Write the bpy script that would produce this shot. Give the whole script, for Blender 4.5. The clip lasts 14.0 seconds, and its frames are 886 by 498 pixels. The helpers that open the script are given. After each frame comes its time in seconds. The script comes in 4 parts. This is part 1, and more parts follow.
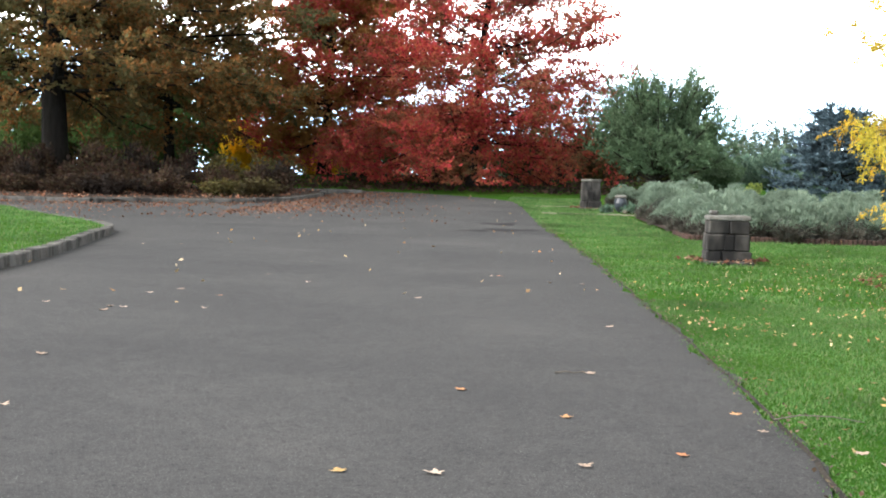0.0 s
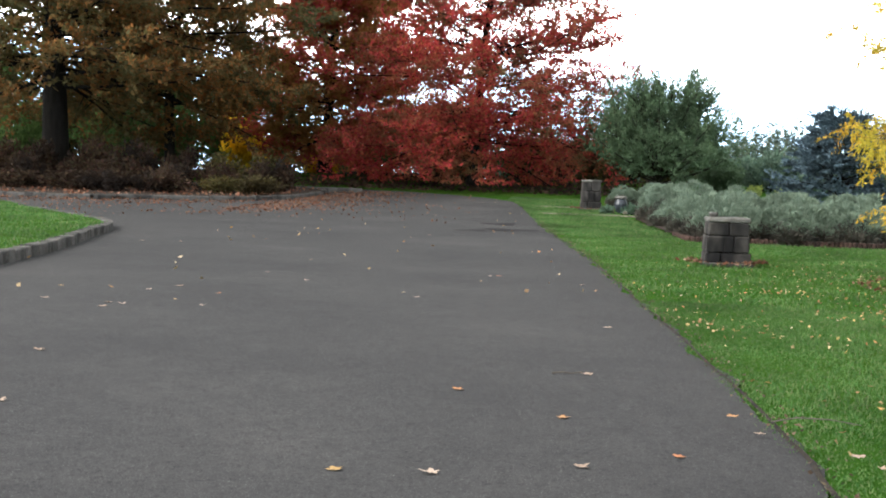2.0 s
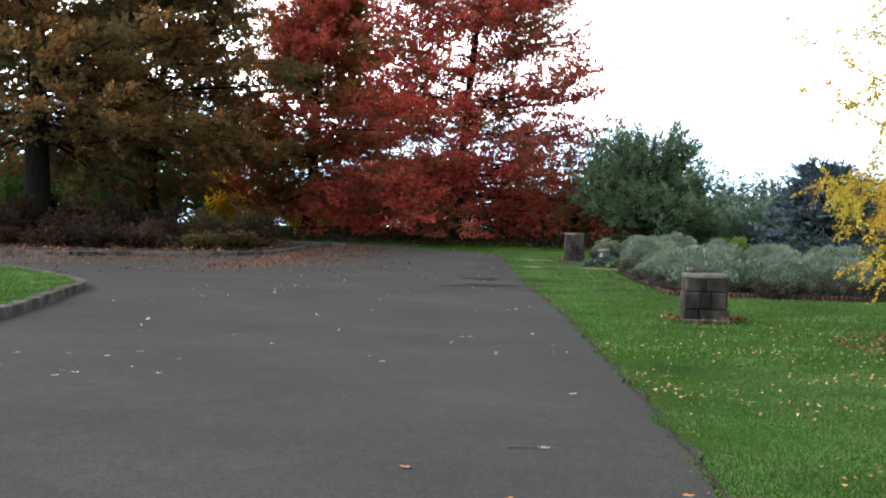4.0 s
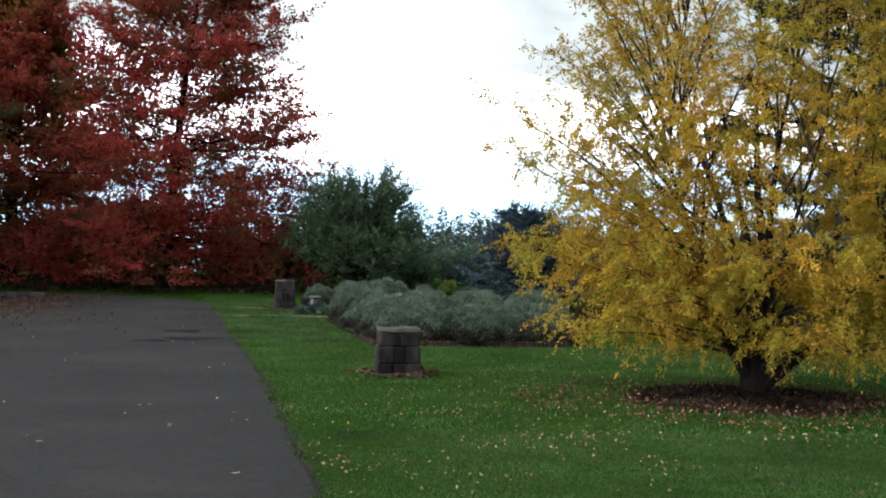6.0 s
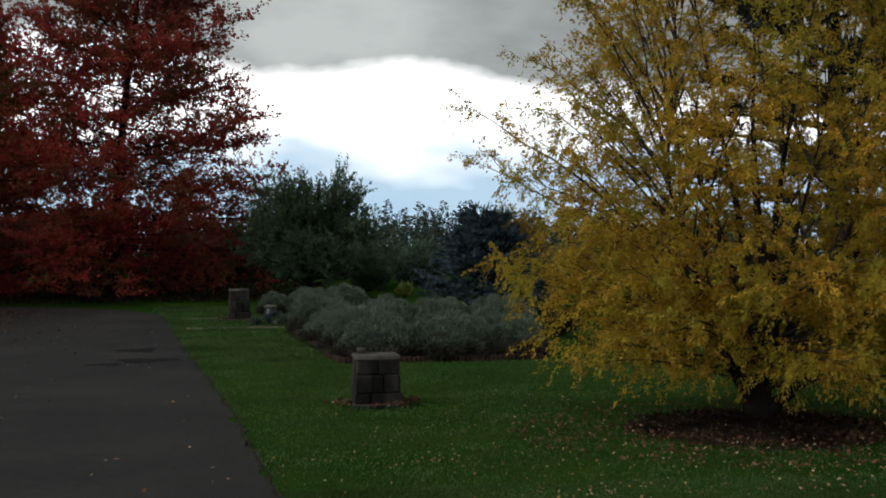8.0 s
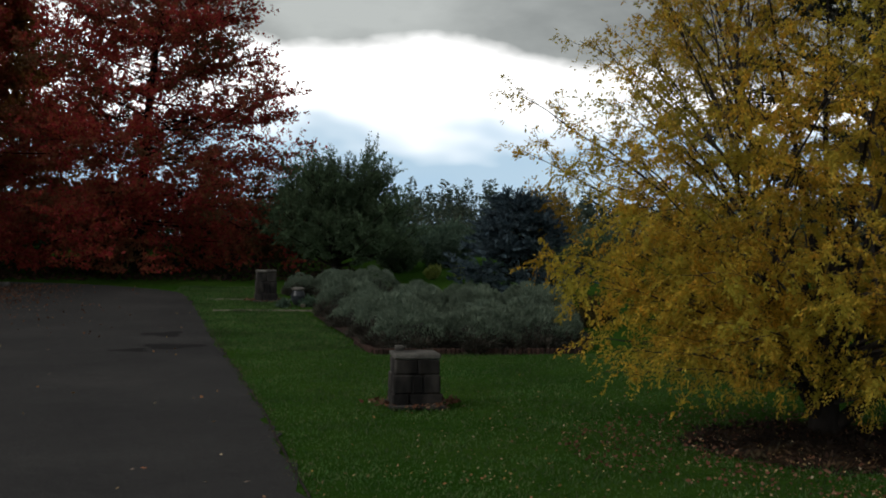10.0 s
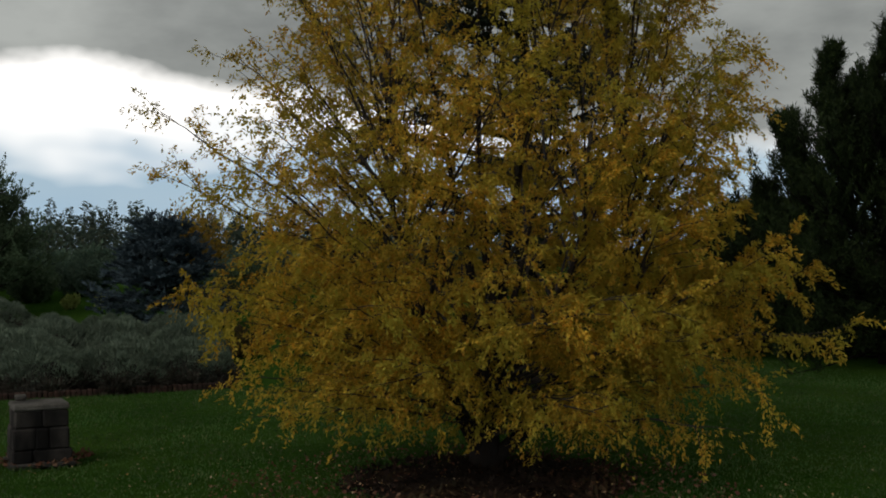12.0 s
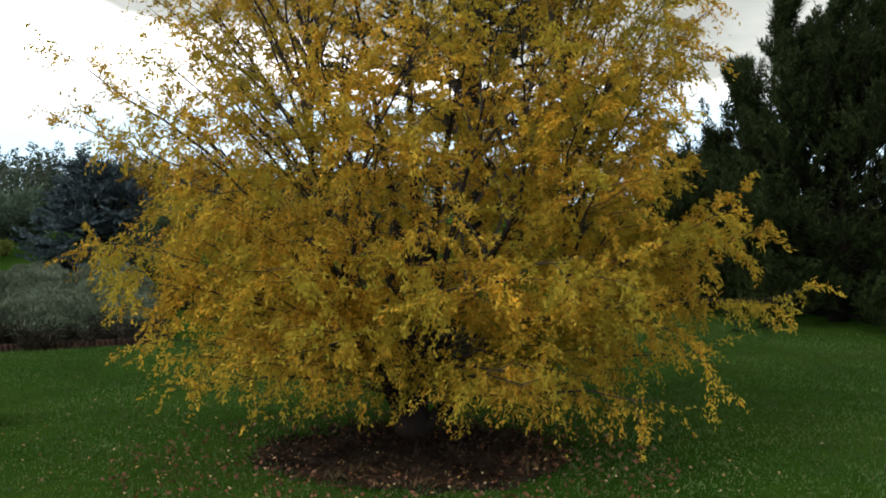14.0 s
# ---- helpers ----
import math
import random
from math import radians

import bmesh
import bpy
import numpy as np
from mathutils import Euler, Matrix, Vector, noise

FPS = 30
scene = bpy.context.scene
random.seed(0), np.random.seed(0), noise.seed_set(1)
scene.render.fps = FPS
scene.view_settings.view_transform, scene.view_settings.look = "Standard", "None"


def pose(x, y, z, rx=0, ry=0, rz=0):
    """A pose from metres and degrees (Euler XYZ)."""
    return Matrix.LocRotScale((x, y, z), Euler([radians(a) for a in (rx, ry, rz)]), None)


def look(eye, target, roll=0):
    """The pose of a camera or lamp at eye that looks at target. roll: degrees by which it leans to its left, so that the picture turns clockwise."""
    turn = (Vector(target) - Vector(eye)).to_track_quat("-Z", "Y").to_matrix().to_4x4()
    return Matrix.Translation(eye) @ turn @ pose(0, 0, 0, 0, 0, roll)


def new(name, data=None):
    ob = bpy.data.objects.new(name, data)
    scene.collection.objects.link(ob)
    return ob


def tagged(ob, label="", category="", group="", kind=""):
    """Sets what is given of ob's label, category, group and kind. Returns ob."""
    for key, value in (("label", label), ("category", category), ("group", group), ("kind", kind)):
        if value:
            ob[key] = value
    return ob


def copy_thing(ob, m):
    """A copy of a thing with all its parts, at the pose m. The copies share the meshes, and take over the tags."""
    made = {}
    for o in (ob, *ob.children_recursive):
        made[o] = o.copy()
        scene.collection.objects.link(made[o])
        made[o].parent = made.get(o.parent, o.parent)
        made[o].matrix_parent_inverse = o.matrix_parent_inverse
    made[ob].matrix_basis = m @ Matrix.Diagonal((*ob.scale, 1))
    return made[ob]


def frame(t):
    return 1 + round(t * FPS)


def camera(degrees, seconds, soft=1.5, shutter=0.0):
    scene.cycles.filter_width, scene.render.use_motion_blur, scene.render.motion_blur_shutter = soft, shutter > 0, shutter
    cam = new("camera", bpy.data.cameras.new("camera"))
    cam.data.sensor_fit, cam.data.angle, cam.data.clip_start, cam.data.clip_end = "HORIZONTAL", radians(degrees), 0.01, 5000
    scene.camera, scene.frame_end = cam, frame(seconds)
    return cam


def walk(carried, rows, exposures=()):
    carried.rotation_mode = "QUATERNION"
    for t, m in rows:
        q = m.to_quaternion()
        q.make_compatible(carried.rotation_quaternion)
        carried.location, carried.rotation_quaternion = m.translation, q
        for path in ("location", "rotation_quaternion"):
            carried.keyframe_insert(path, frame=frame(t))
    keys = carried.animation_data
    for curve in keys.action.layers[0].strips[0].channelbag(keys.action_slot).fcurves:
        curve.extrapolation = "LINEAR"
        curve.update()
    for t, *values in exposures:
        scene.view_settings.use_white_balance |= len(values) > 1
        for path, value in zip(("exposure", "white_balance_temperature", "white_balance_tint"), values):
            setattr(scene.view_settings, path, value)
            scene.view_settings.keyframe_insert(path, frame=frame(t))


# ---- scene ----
cam = camera(40.8, 14.0, soft=1.9)
PATH = [
    (0, (1.72, -0.369, 0.957), (1.357, 1.595, 0.839), 1.4),
    (0.5, (1.732, -0.365, 0.947), (1.36, 1.598, 0.841), 0.9),
    (1, (1.723, -0.372, 0.936), (1.352, 1.586, 0.765), 1.1),
    (1.5, (1.726, -0.364, 0.957), (1.36, 1.592, 0.757), 1.7),
    (2, (1.727, -0.366, 0.957), (1.364, 1.598, 0.838), 1.9),
    (2.2, (1.735, -0.366, 0.973), (1.374, 1.599, 0.887), 1.2),
    (4.3, (1.93, -0.122, 1.06), (1.588, 1.848, 1.027), 1.6),
    (4.5, (1.972, -0.108, 1.075), (1.699, 1.872, 1.014), 1.0),
    (5, (2.074, -0.096, 1.095), (1.951, 1.9, 1.07), 0.5),
    (5.5, (2.196, -0.033, 1.131), (2.224, 1.967, 1.122), 1.9),
    (6, (2.246, 0.088, 1.251), (2.353, 2.085, 1.293), 0.8),
    (6.5, (2.16, 0.277, 1.381), (2.251, 2.274, 1.404), 0.1),
    (7, (2.064, 0.519, 1.493), (2.153, 2.517, 1.502), -0.2),
    (7.5, (1.993, 0.757, 1.581), (2.103, 2.753, 1.606), 0.2),
    (8, (1.887, 0.968, 1.618), (2.089, 2.957, 1.644), -0.6),
    (8.2, (1.862, 1.042, 1.673), (2.058, 3.032, 1.702), -0.9),
    (10.3, (1.7, 1.848, 1.816), (1.869, 3.84, 1.787), 0.8),
    (10.5, (1.701, 1.94, 1.817), (1.897, 3.93, 1.78), 0.7),
    (11, (1.757, 2.183, 1.84), (2.071, 4.158, 1.83), 0.3),
    (11.5, (1.848, 2.402, 1.872), (2.383, 4.329, 1.897), -0.5),
    (12, (1.945, 2.644, 1.907), (2.674, 4.506, 1.928), -0.6),
    (12.5, (2.09, 2.86, 1.945), (2.924, 4.678, 1.978), -1.1),
    (13, (2.186, 3.016, 1.955), (3.063, 4.812, 2.02), -1.7),
    (13.5, (2.275, 3.163, 1.965), (3.173, 4.95, 1.995), -0.8),
    (14, (2.458, 3.29, 2.0), (3.257, 5.122, 1.929), 0.0),
]
EXPOSURES = [(0, 2.95, 6380, 10), (0.6, 2.85, 6372, 10), (1.5, 2.6, 6360, 10), (2.2, 2.5, 6350, 10), (4.3, 2.15, 6280, 10), (4.6, 2.1, 6246, 10), (5, 1.9, 6200, 10), (5.5, 1.7, 6190, 10), (6, 1.3, 6180, 10), (6.5, 0.9, 6260, 10), (7, 0.55, 6340, 10), (7.5, 0.25, 6410, 10), (8, 0.0, 6480, 10), (10.5, -0.1, 6580, 10), (11, -0.2, 6633, 10), (11.5, -0.4, 6687, 10), (12, -0.4, 6740, 10), (12.5, 0.15, 6770, 10), (13, 0.65, 6800, 10), (13.5, 0.9, 6830, 10), (14, 0.95, 6860, 10)]
walk(cam, [(t, look(eye, target, roll)) for t, eye, target, roll in PATH], EXPOSURES)

# ---- light ----
SUN_AZ, SUN_EL = radians(-115), radians(40)
world = bpy.data.worlds.new("sky")
scene.world = world
world.use_nodes = True
wn, wl = world.node_tree.nodes, world.node_tree.links
wn.clear()
w_out, w_bg = wn.new("ShaderNodeOutputWorld"), wn.new("ShaderNodeBackground")
w_sky = wn.new("ShaderNodeTexSky")
w_sky.sky_type, w_sky.sun_disc = "NISHITA", False
w_sky.sun_elevation, w_sky.sun_rotation = SUN_EL, SUN_AZ
w_co, w_sep = wn.new("ShaderNodeTexCoord"), wn.new("ShaderNodeSeparateXYZ")
wl.new(w_co.outputs["Generated"], w_sep.inputs[0])


def w_math(op, a, b=None, c=None, clamp=False):
    n = wn.new("ShaderNodeMath")
    n.operation, n.use_clamp = op, clamp
    for i, v in enumerate((a, b, c)):
        if v is None:
            continue
        if isinstance(v, (int, float)):
            n.inputs[i].default_value = v
        else:
            wl.new(v, n.inputs[i])
    return n.outputs[0]


def w_noise(scale, detail, stretch, rough=0.55):
    m, n = wn.new("ShaderNodeMapping"), wn.new("ShaderNodeTexNoise")
    m.inputs["Scale"].default_value = (1, 1, stretch)
    n.inputs["Scale"].default_value, n.inputs["Detail"].default_value = scale, detail
    n.inputs["Roughness"].default_value = rough
    wl.new(w_co.outputs["Generated"], m.inputs[0])
    wl.new(m.outputs[0], n.inputs["Vector"])
    return n.outputs["Fac"]


def w_mix(fac, a, b):
    n = wn.new("ShaderNodeMix")
    n.data_type = "RGBA"
    wl.new(fac, n.inputs[0])
    for i, v in ((6, a), (7, b)):
        if isinstance(v, tuple):
            n.inputs[i].default_value = (*v, 1)
        else:
            wl.new(v, n.inputs[i])
    return n.outputs[2]


up = w_sep.outputs["Z"]
edge = w_math("ADD", w_math("ADD", w_math("ADD", up, w_math("MULTIPLY", w_math("SUBTRACT", w_noise(11, 4, 1.6), 0.5), 0.035)), w_math("ADD", w_math("MULTIPLY", w_math("MINIMUM", w_sep.outputs["X"], 0.0), 0.10), w_math("MULTIPLY", w_math("MAXIMUM", w_math("SUBTRACT", w_sep.outputs["X"], 0.05), 0.0), 0.12))), w_math("MULTIPLY", w_math("SUBTRACT", w_noise(3.6, 5, 1.6), 0.5), 0.075))
deck = w_math("MULTIPLY", w_math("SUBTRACT", edge, 0.157), 1 / 0.018, clamp=True)
low = w_math("MULTIPLY", w_math("SUBTRACT", w_math("ADD", up, w_math("MULTIPLY", w_math("SUBTRACT", w_noise(5, 3, 2.5), 0.5), 0.12)), 0.078), 1 / 0.032, clamp=True)
w_air = wn.new("ShaderNodeVectorMath")
w_air.operation = "SCALE"
w_air.inputs["Scale"].default_value = 0.12
wl.new(w_sky.outputs[0], w_air.inputs[0])
hazy = w_mix(w_math("MULTIPLY", w_noise(4, 3, 3), 0.6, clamp=True), (0.40, 0.62, 0.84), (0.80, 0.93, 1.02))
thin = w_math("MULTIPLY", w_math("ADD", w_noise(3, 2, 2), 0.42), 1.0, clamp=True)
air = w_mix(thin, w_air.outputs[0], hazy)
white = w_mix(low, air, (1.55, 1.55, 1.55))
grey = w_mix(w_math("MULTIPLY", w_math("SUBTRACT", w_noise(3.4, 6, 2.2), 0.38), 3.4, clamp=True), (0.225, 0.245, 0.248), (0.54, 0.575, 0.565))
over = w_math("MULTIPLY", w_math("SUBTRACT", up, 0.28), 1 / 0.45, clamp=True)
grey = w_mix(over, grey, w_mix(w_noise(2.4, 4, 1.5), (0.13, 0.138, 0.14), (0.29, 0.30, 0.30)))
high = w_math("MULTIPLY", w_math("SUBTRACT", w_math("ADD", up, w_math("MULTIPLY", w_math("SUBTRACT", w_noise(4, 4, 2), 0.5), 0.10)), 0.185), 1 / 0.03, clamp=True)
white = w_mix(high, white, (0.26, 0.37, 0.42))
wl.new(w_mix(deck, white, grey), w_bg.inputs["Color"])
w_bg.inputs["Strength"].default_value = 1.0
wl.new(w_bg.outputs[0], w_out.inputs[0])

sun_data = bpy.data.lights.new("sun", "SUN")
sun_data.energy, sun_data.angle, sun_data.color = 0.95, radians(40), (1.0, 0.96, 0.9)
sun = new("sun", sun_data)
sun.matrix_world = look((math.sin(SUN_AZ) * math.cos(SUN_EL) * 60, math.cos(SUN_AZ) * math.cos(SUN_EL) * 60, math.sin(SUN_EL) * 60), (0, 0, 0))


# ---- materials ----
def material(name):
    m = bpy.data.materials.new(name)
    m.use_nodes = True
    nt = m.node_tree
    return m, nt, nt.nodes["Principled BSDF"], nt.nodes["Material Output"]


def node(nt, kind, **values):
    n = nt.nodes.new(kind)
    for k, v in values.items():
        n.inputs[k].default_value = v
    return n


def ramp(nt, src, stops):
    r = nt.nodes.new("ShaderNodeValToRGB")
    while len(r.color_ramp.elements) < len(stops):
        r.color_ramp.elements.new(0.5)
    for e, (p, c) in zip(r.color_ramp.elements, stops):
        e.position, e.color = p, (*c, 1)
    nt.links.new(src, r.inputs[0])
    return r.outputs[0]


def mix(nt, fac, a, b, blend="MIX"):
    n = nt.nodes.new("ShaderNodeMix")
    n.data_type, n.blend_type = "RGBA", blend
    for i, v in ((0, fac), (6, a), (7, b)):
        if isinstance(v, tuple):
            n.inputs[i].default_value = (*v, 1)
        elif isinstance(v, (int, float)):
            n.inputs[i].default_value = v
        else:
            nt.links.new(v, n.inputs[i])
    return n.outputs[2]


def noise_of(nt, scale, detail=4, rough=0.6, stretch=None, world_space=True):
    co = nt.nodes.new("ShaderNodeNewGeometry" if world_space else "ShaderNodeTexCoord")
    v = co.outputs["Position" if world_space else "Object"]
    if stretch:
        mp = nt.nodes.new("ShaderNodeMapping")
        mp.inputs["Scale"].default_value = stretch
        nt.links.new(v, mp.inputs[0])
        v = mp.outputs[0]
    n = node(nt, "ShaderNodeTexNoise", Scale=scale, Detail=detail, Roughness=rough)
    nt.links.new(v, n.inputs["Vector"])
    return n.outputs["Fac"]


def bump(nt, bsdf, height, strength, distance=0.02):
    b = node(nt, "ShaderNodeBump", Strength=strength, Distance=distance)
    nt.links.new(height, b.inputs["Height"])
    nt.links.new(b.outputs[0], bsdf.inputs["Normal"])


def leaf_material(name, colours, clump=0.6, glow=0.35, rough=0.6, patch=None, patch_at=(0.45, 0.62)):
    """Leaves: each island its own tint, a slow drift from clump to clump, light passing through."""
    m, nt, p, out = material(name)
    geo = nt.nodes.new("ShaderNodeNewGeometry")
    k = len(colours)
    c = ramp(nt, geo.outputs["Random Per Island"], [(i / max(1, k - 1), c) for i, c in enumerate(colours)])
    drift = noise_of(nt, clump, 3)
    c = mix(nt, 1.0, c, ramp(nt, drift, [(0.3, (0.62, 0.62, 0.62)), (0.7, (1.3, 1.3, 1.3))]), "MULTIPLY")
    if patch:
        f = ramp(nt, noise_of(nt, clump * 0.8 + 0.05, 2), [(patch_at[0], (0, 0, 0)), (patch_at[1], (1, 1, 1))])
        c = mix(nt, f, c, patch)
    nt.links.new(c, p.inputs["Base Color"])
    p.inputs["Roughness"].default_value = rough
    p.inputs["Specular IOR Level"].default_value = 0.12
    tr, ms = nt.nodes.new("ShaderNodeBsdfTranslucent"), nt.nodes.new("ShaderNodeMixShader")
    nt.links.new(c, tr.inputs[0])
    ms.inputs[0].default_value = glow
    nt.links.new(p.outputs[0], ms.inputs[1])
    nt.links.new(tr.outputs[0], ms.inputs[2])
    nt.links.new(ms.outputs[0], out.inputs[0])
    return m


def bark_material(name, dark, light):
    m, nt, p, out = material(name)
    n = noise_of(nt, 9, 6, 0.65, (1, 1, 0.25))
    nt.links.new(mix(nt, noise_of(nt, 1.3, 3), ramp(nt, n, [(0.3, dark), (0.7, light)]), dark), p.inputs["Base Color"])
    p.inputs["Roughness"].default_value = 0.95
    p.inputs["Specular IOR Level"].default_value = 0.1
    bump(nt, p, n, 0.7, 0.03)
    return m


def asphalt_material():
    m, nt, p, out = material("asphalt")
    fine = noise_of(nt, 160, 3, 0.7)
    mid = noise_of(nt, 7, 5, 0.6)
    wide = noise_of(nt, 0.40, 5, 0.6)
    c = ramp(nt, wide, [(0.3, (0.034, 0.033, 0.034)), (0.55, (0.046, 0.0445, 0.0445)), (0.72, (0.060, 0.057, 0.056))])
    c = mix(nt, 0.35, c, ramp(nt, mid, [(0.3, (0.7, 0.7, 0.7)), (0.7, (1.25, 1.23, 1.2))]), "MULTIPLY")
    c = mix(nt, 0.9, c, ramp(nt, fine, [(0.30, (0.35, 0.35, 0.36)), (0.50, (1.0, 1.0, 1.0)), (0.66, (1.7, 1.68, 1.65))]), "MULTIPLY")
    pits = noise_of(nt, 48, 3, 0.75)
    c = mix(nt, 0.75, c, ramp(nt, pits, [(0.34, (0.45, 0.45, 0.46)), (0.46, (1.0, 1.0, 1.0)), (0.60, (1.05, 1.05, 1.05)), (0.70, (1.55, 1.53, 1.5))]), "MULTIPLY")
    grit = noise_of(nt, 150, 2, 0.5)
    c = mix(nt, ramp(nt, grit, [(0.66, (0, 0, 0)), (0.72, (1, 1, 1))]), c, (0.16, 0.155, 0.15))
    nt.links.new(c, p.inputs["Base Color"])
    p.inputs["Roughness"].default_value = 0.95
    p.inputs["Specular IOR Level"].default_value = 0.12
    bump(nt, p, fine, 0.5, 0.004)
    return m


def grass_ground_material():
    m, nt, p, out = material("lawn")
    fine = noise_of(nt, 60, 4, 0.7)
    mid = noise_of(nt, 5, 5, 0.6)
    wide = noise_of(nt, 0.35, 3)
    c = ramp(nt, wide, [(0.3, (0.028, 0.082, 0.013)), (0.7, (0.052, 0.110, 0.019))])
    c = mix(nt, 0.8, c, ramp(nt, mid, [(0.3, (0.72, 0.74, 0.70)), (0.72, (1.30, 1.22, 1.25))]), "MULTIPLY")
    c = mix(nt, 0.8, c, ramp(nt, fine, [(0.3, (0.55, 0.6, 0.5)), (0.7, (1.4, 1.35, 1.3))]), "MULTIPLY")
    nt.links.new(c, p.inputs["Base Color"])
    p.inputs["Roughness"].default_value = 0.9
    p.inputs["Specular IOR Level"].default_value = 0.0
    bump(nt, p, fine, 0.8, 0.03)
    return m


def stone_material(name, dark, light, stain, scale=6.0):
    m, nt, p, out = material(name)
    n1, n2 = noise_of(nt, scale, 6, 0.65), noise_of(nt, scale * 7, 4, 0.7)
    rnd = nt.nodes.new("ShaderNodeObjectInfo")
    c = ramp(nt, n1, [(0.3, dark), (0.72, light)])
    c = mix(nt, 0.6, c, ramp(nt, n2, [(0.3, (0.6, 0.6, 0.6)), (0.7, (1.3, 1.3, 1.3))]), "MULTIPLY")
    c = mix(nt, ramp(nt, noise_of(nt, scale * 0.5, 3, 0.6, (1, 1, 0.4)), [(0.48, (0, 0, 0)), (0.62, (1, 1, 1))]), c, stain)
    c = mix(nt, 0.8, c, ramp(nt, rnd.outputs["Random"], [(0.0, (0.7, 0.7, 0.7)), (1.0, (1.25, 1.22, 1.2))]), "MULTIPLY")
    nt.links.new(c, p.inputs["Base Color"])
    p.inputs["Roughness"].default_value = 0.92
    p.inputs["Specular IOR Level"].default_value = 0.2
    bump(nt, p, n2, 0.6, 0.01)
    return m


M_ASPHALT = asphalt_material()
M_LAWN = grass_ground_material()
M_STONE = stone_material("weathered_stone", (0.018, 0.016, 0.015), (0.095, 0.086, 0.078), (0.011, 0.010, 0.010), 3.6)
M_CAP = stone_material("cap_stone", (0.10, 0.094, 0.086), (0.20, 0.19, 0.17), (0.06, 0.056, 0.050))
M_KERB = stone_material("kerb_concrete", (0.060, 0.056, 0.052), (0.125, 0.116, 0.107), (0.036, 0.033, 0.031))
M_BRICK = stone_material("edging_brick", (0.044, 0.026, 0.021), (0.085, 0.047, 0.036), (0.032, 0.020, 0.017), 9)
M_SLAB = stone_material("path_slab", (0.15, 0.14, 0.10), (0.26, 0.24, 0.18), (0.10, 0.09, 0.07))
M_MULCH = stone_material("bark_mulch", (0.022, 0.014, 0.010), (0.060, 0.038, 0.026), (0.018, 0.012, 0.009), 14)
M_SOIL = stone_material("bare_soil", (0.016, 0.012, 0.010), (0.042, 0.033, 0.025), (0.012, 0.010, 0.008), 22)
M_BARK = bark_material("grey_brown_bark", (0.015, 0.012, 0.010), (0.050, 0.041, 0.035))
M_BARK_DARK = bark_material("dark_bark", (0.007, 0.006, 0.005), (0.024, 0.020, 0.017))
M_TWIG = bark_material("pale_twig_bark", (0.060, 0.050, 0.042), (0.16, 0.14, 0.12))
M_RED = leaf_material("scarlet_leaves", [(0.40, 0.040, 0.048), (0.52, 0.075, 0.068), (0.29, 0.036, 0.042), (0.48, 0.120, 0.058), (0.22, 0.085, 0.042)], 0.5, 0.55, patch=(0.170, 0.095, 0.045), patch_at=(0.47, 0.66))
M_CRIMSON = leaf_material("crimson_leaves", [(0.34, 0.045, 0.048), (0.46, 0.075, 0.075), (0.40, 0.110, 0.045), (0.24, 0.11, 0.04)], 0.4, 0.5, patch=(0.26, 0.13, 0.035), patch_at=(0.46, 0.60))
M_OAK = leaf_material("russet_leaves", [(0.245, 0.108, 0.034), (0.130, 0.096, 0.036), (0.33, 0.125, 0.036), (0.100, 0.092, 0.036), (0.19, 0.108, 0.038)], 0.4, 0.48, patch=(0.098, 0.088, 0.036), patch_at=(0.44, 0.62))
M_YELLOW = leaf_material("golden_leaves", [(0.75, 0.47, 0.048), (0.88, 0.62, 0.10), (0.47, 0.38, 0.050), (0.80, 0.42, 0.048), (0.35, 0.31, 0.042), (0.58, 0.29, 0.042), (0.84, 0.56, 0.075)], 1.7, 0.43, 0.75, patch=(0.44, 0.37, 0.050), patch_at=(0.44, 0.62))
M_BARK_PALE = bark_material("dark_grey_bark", (0.013, 0.010, 0.009), (0.044, 0.036, 0.031))
M_LIMB = bark_material("grey_limb_bark", (0.040, 0.034, 0.030), (0.125, 0.110, 0.098))
# Yellow raised in colour and translucency to imitate backlight from open sky.
M_BRIGHT_YELLOW = leaf_material("backlight_toned_leaves", [(0.90, 0.66, 0.04), (0.80, 0.55, 0.03)], 0.6, 0.65)
M_APPLE = leaf_material("grey_green_leaves", [(0.112, 0.170, 0.092), (0.082, 0.132, 0.070), (0.150, 0.210, 0.122)], 0.8, 0.40)
M_HEDGE = leaf_material("dark_green_leaves", [(0.045, 0.075, 0.025), (0.035, 0.06, 0.02), (0.075, 0.095, 0.03)], 0.5, 0.3, patch=(0.11, 0.07, 0.025))
M_SHRUB = leaf_material("rusty_shrub_leaves", [(0.075, 0.034, 0.025), (0.036, 0.024, 0.018), (0.095, 0.058, 0.032), (0.046, 0.040, 0.022)], 0.7, 0.25, 0.8, patch=(0.024, 0.017, 0.014))
M_OLIVE = leaf_material("olive_shrub_leaves", [(0.098, 0.086, 0.028), (0.062, 0.058, 0.024), (0.135, 0.105, 0.030), (0.080, 0.050, 0.026)], 0.7, 0.3, patch=(0.050, 0.036, 0.020))
M_LAV = leaf_material("silver_green_sprigs", [(0.175, 0.222, 0.164), (0.132, 0.180, 0.130), (0.222, 0.275, 0.200)], 1.6, 0.06)
# Near-black copy of the sprig colours: crevice shade painted in.
M_LAV_IN = leaf_material("painted_shade_heart", [(0.034, 0.036, 0.028), (0.028, 0.030, 0.024)], 1.2, 0.1)
M_LAV_DRY = leaf_material("dry_lower_sprigs", [(0.085, 0.074, 0.060), (0.055, 0.050, 0.040), (0.110, 0.100, 0.080)], 1.2, 0.06)
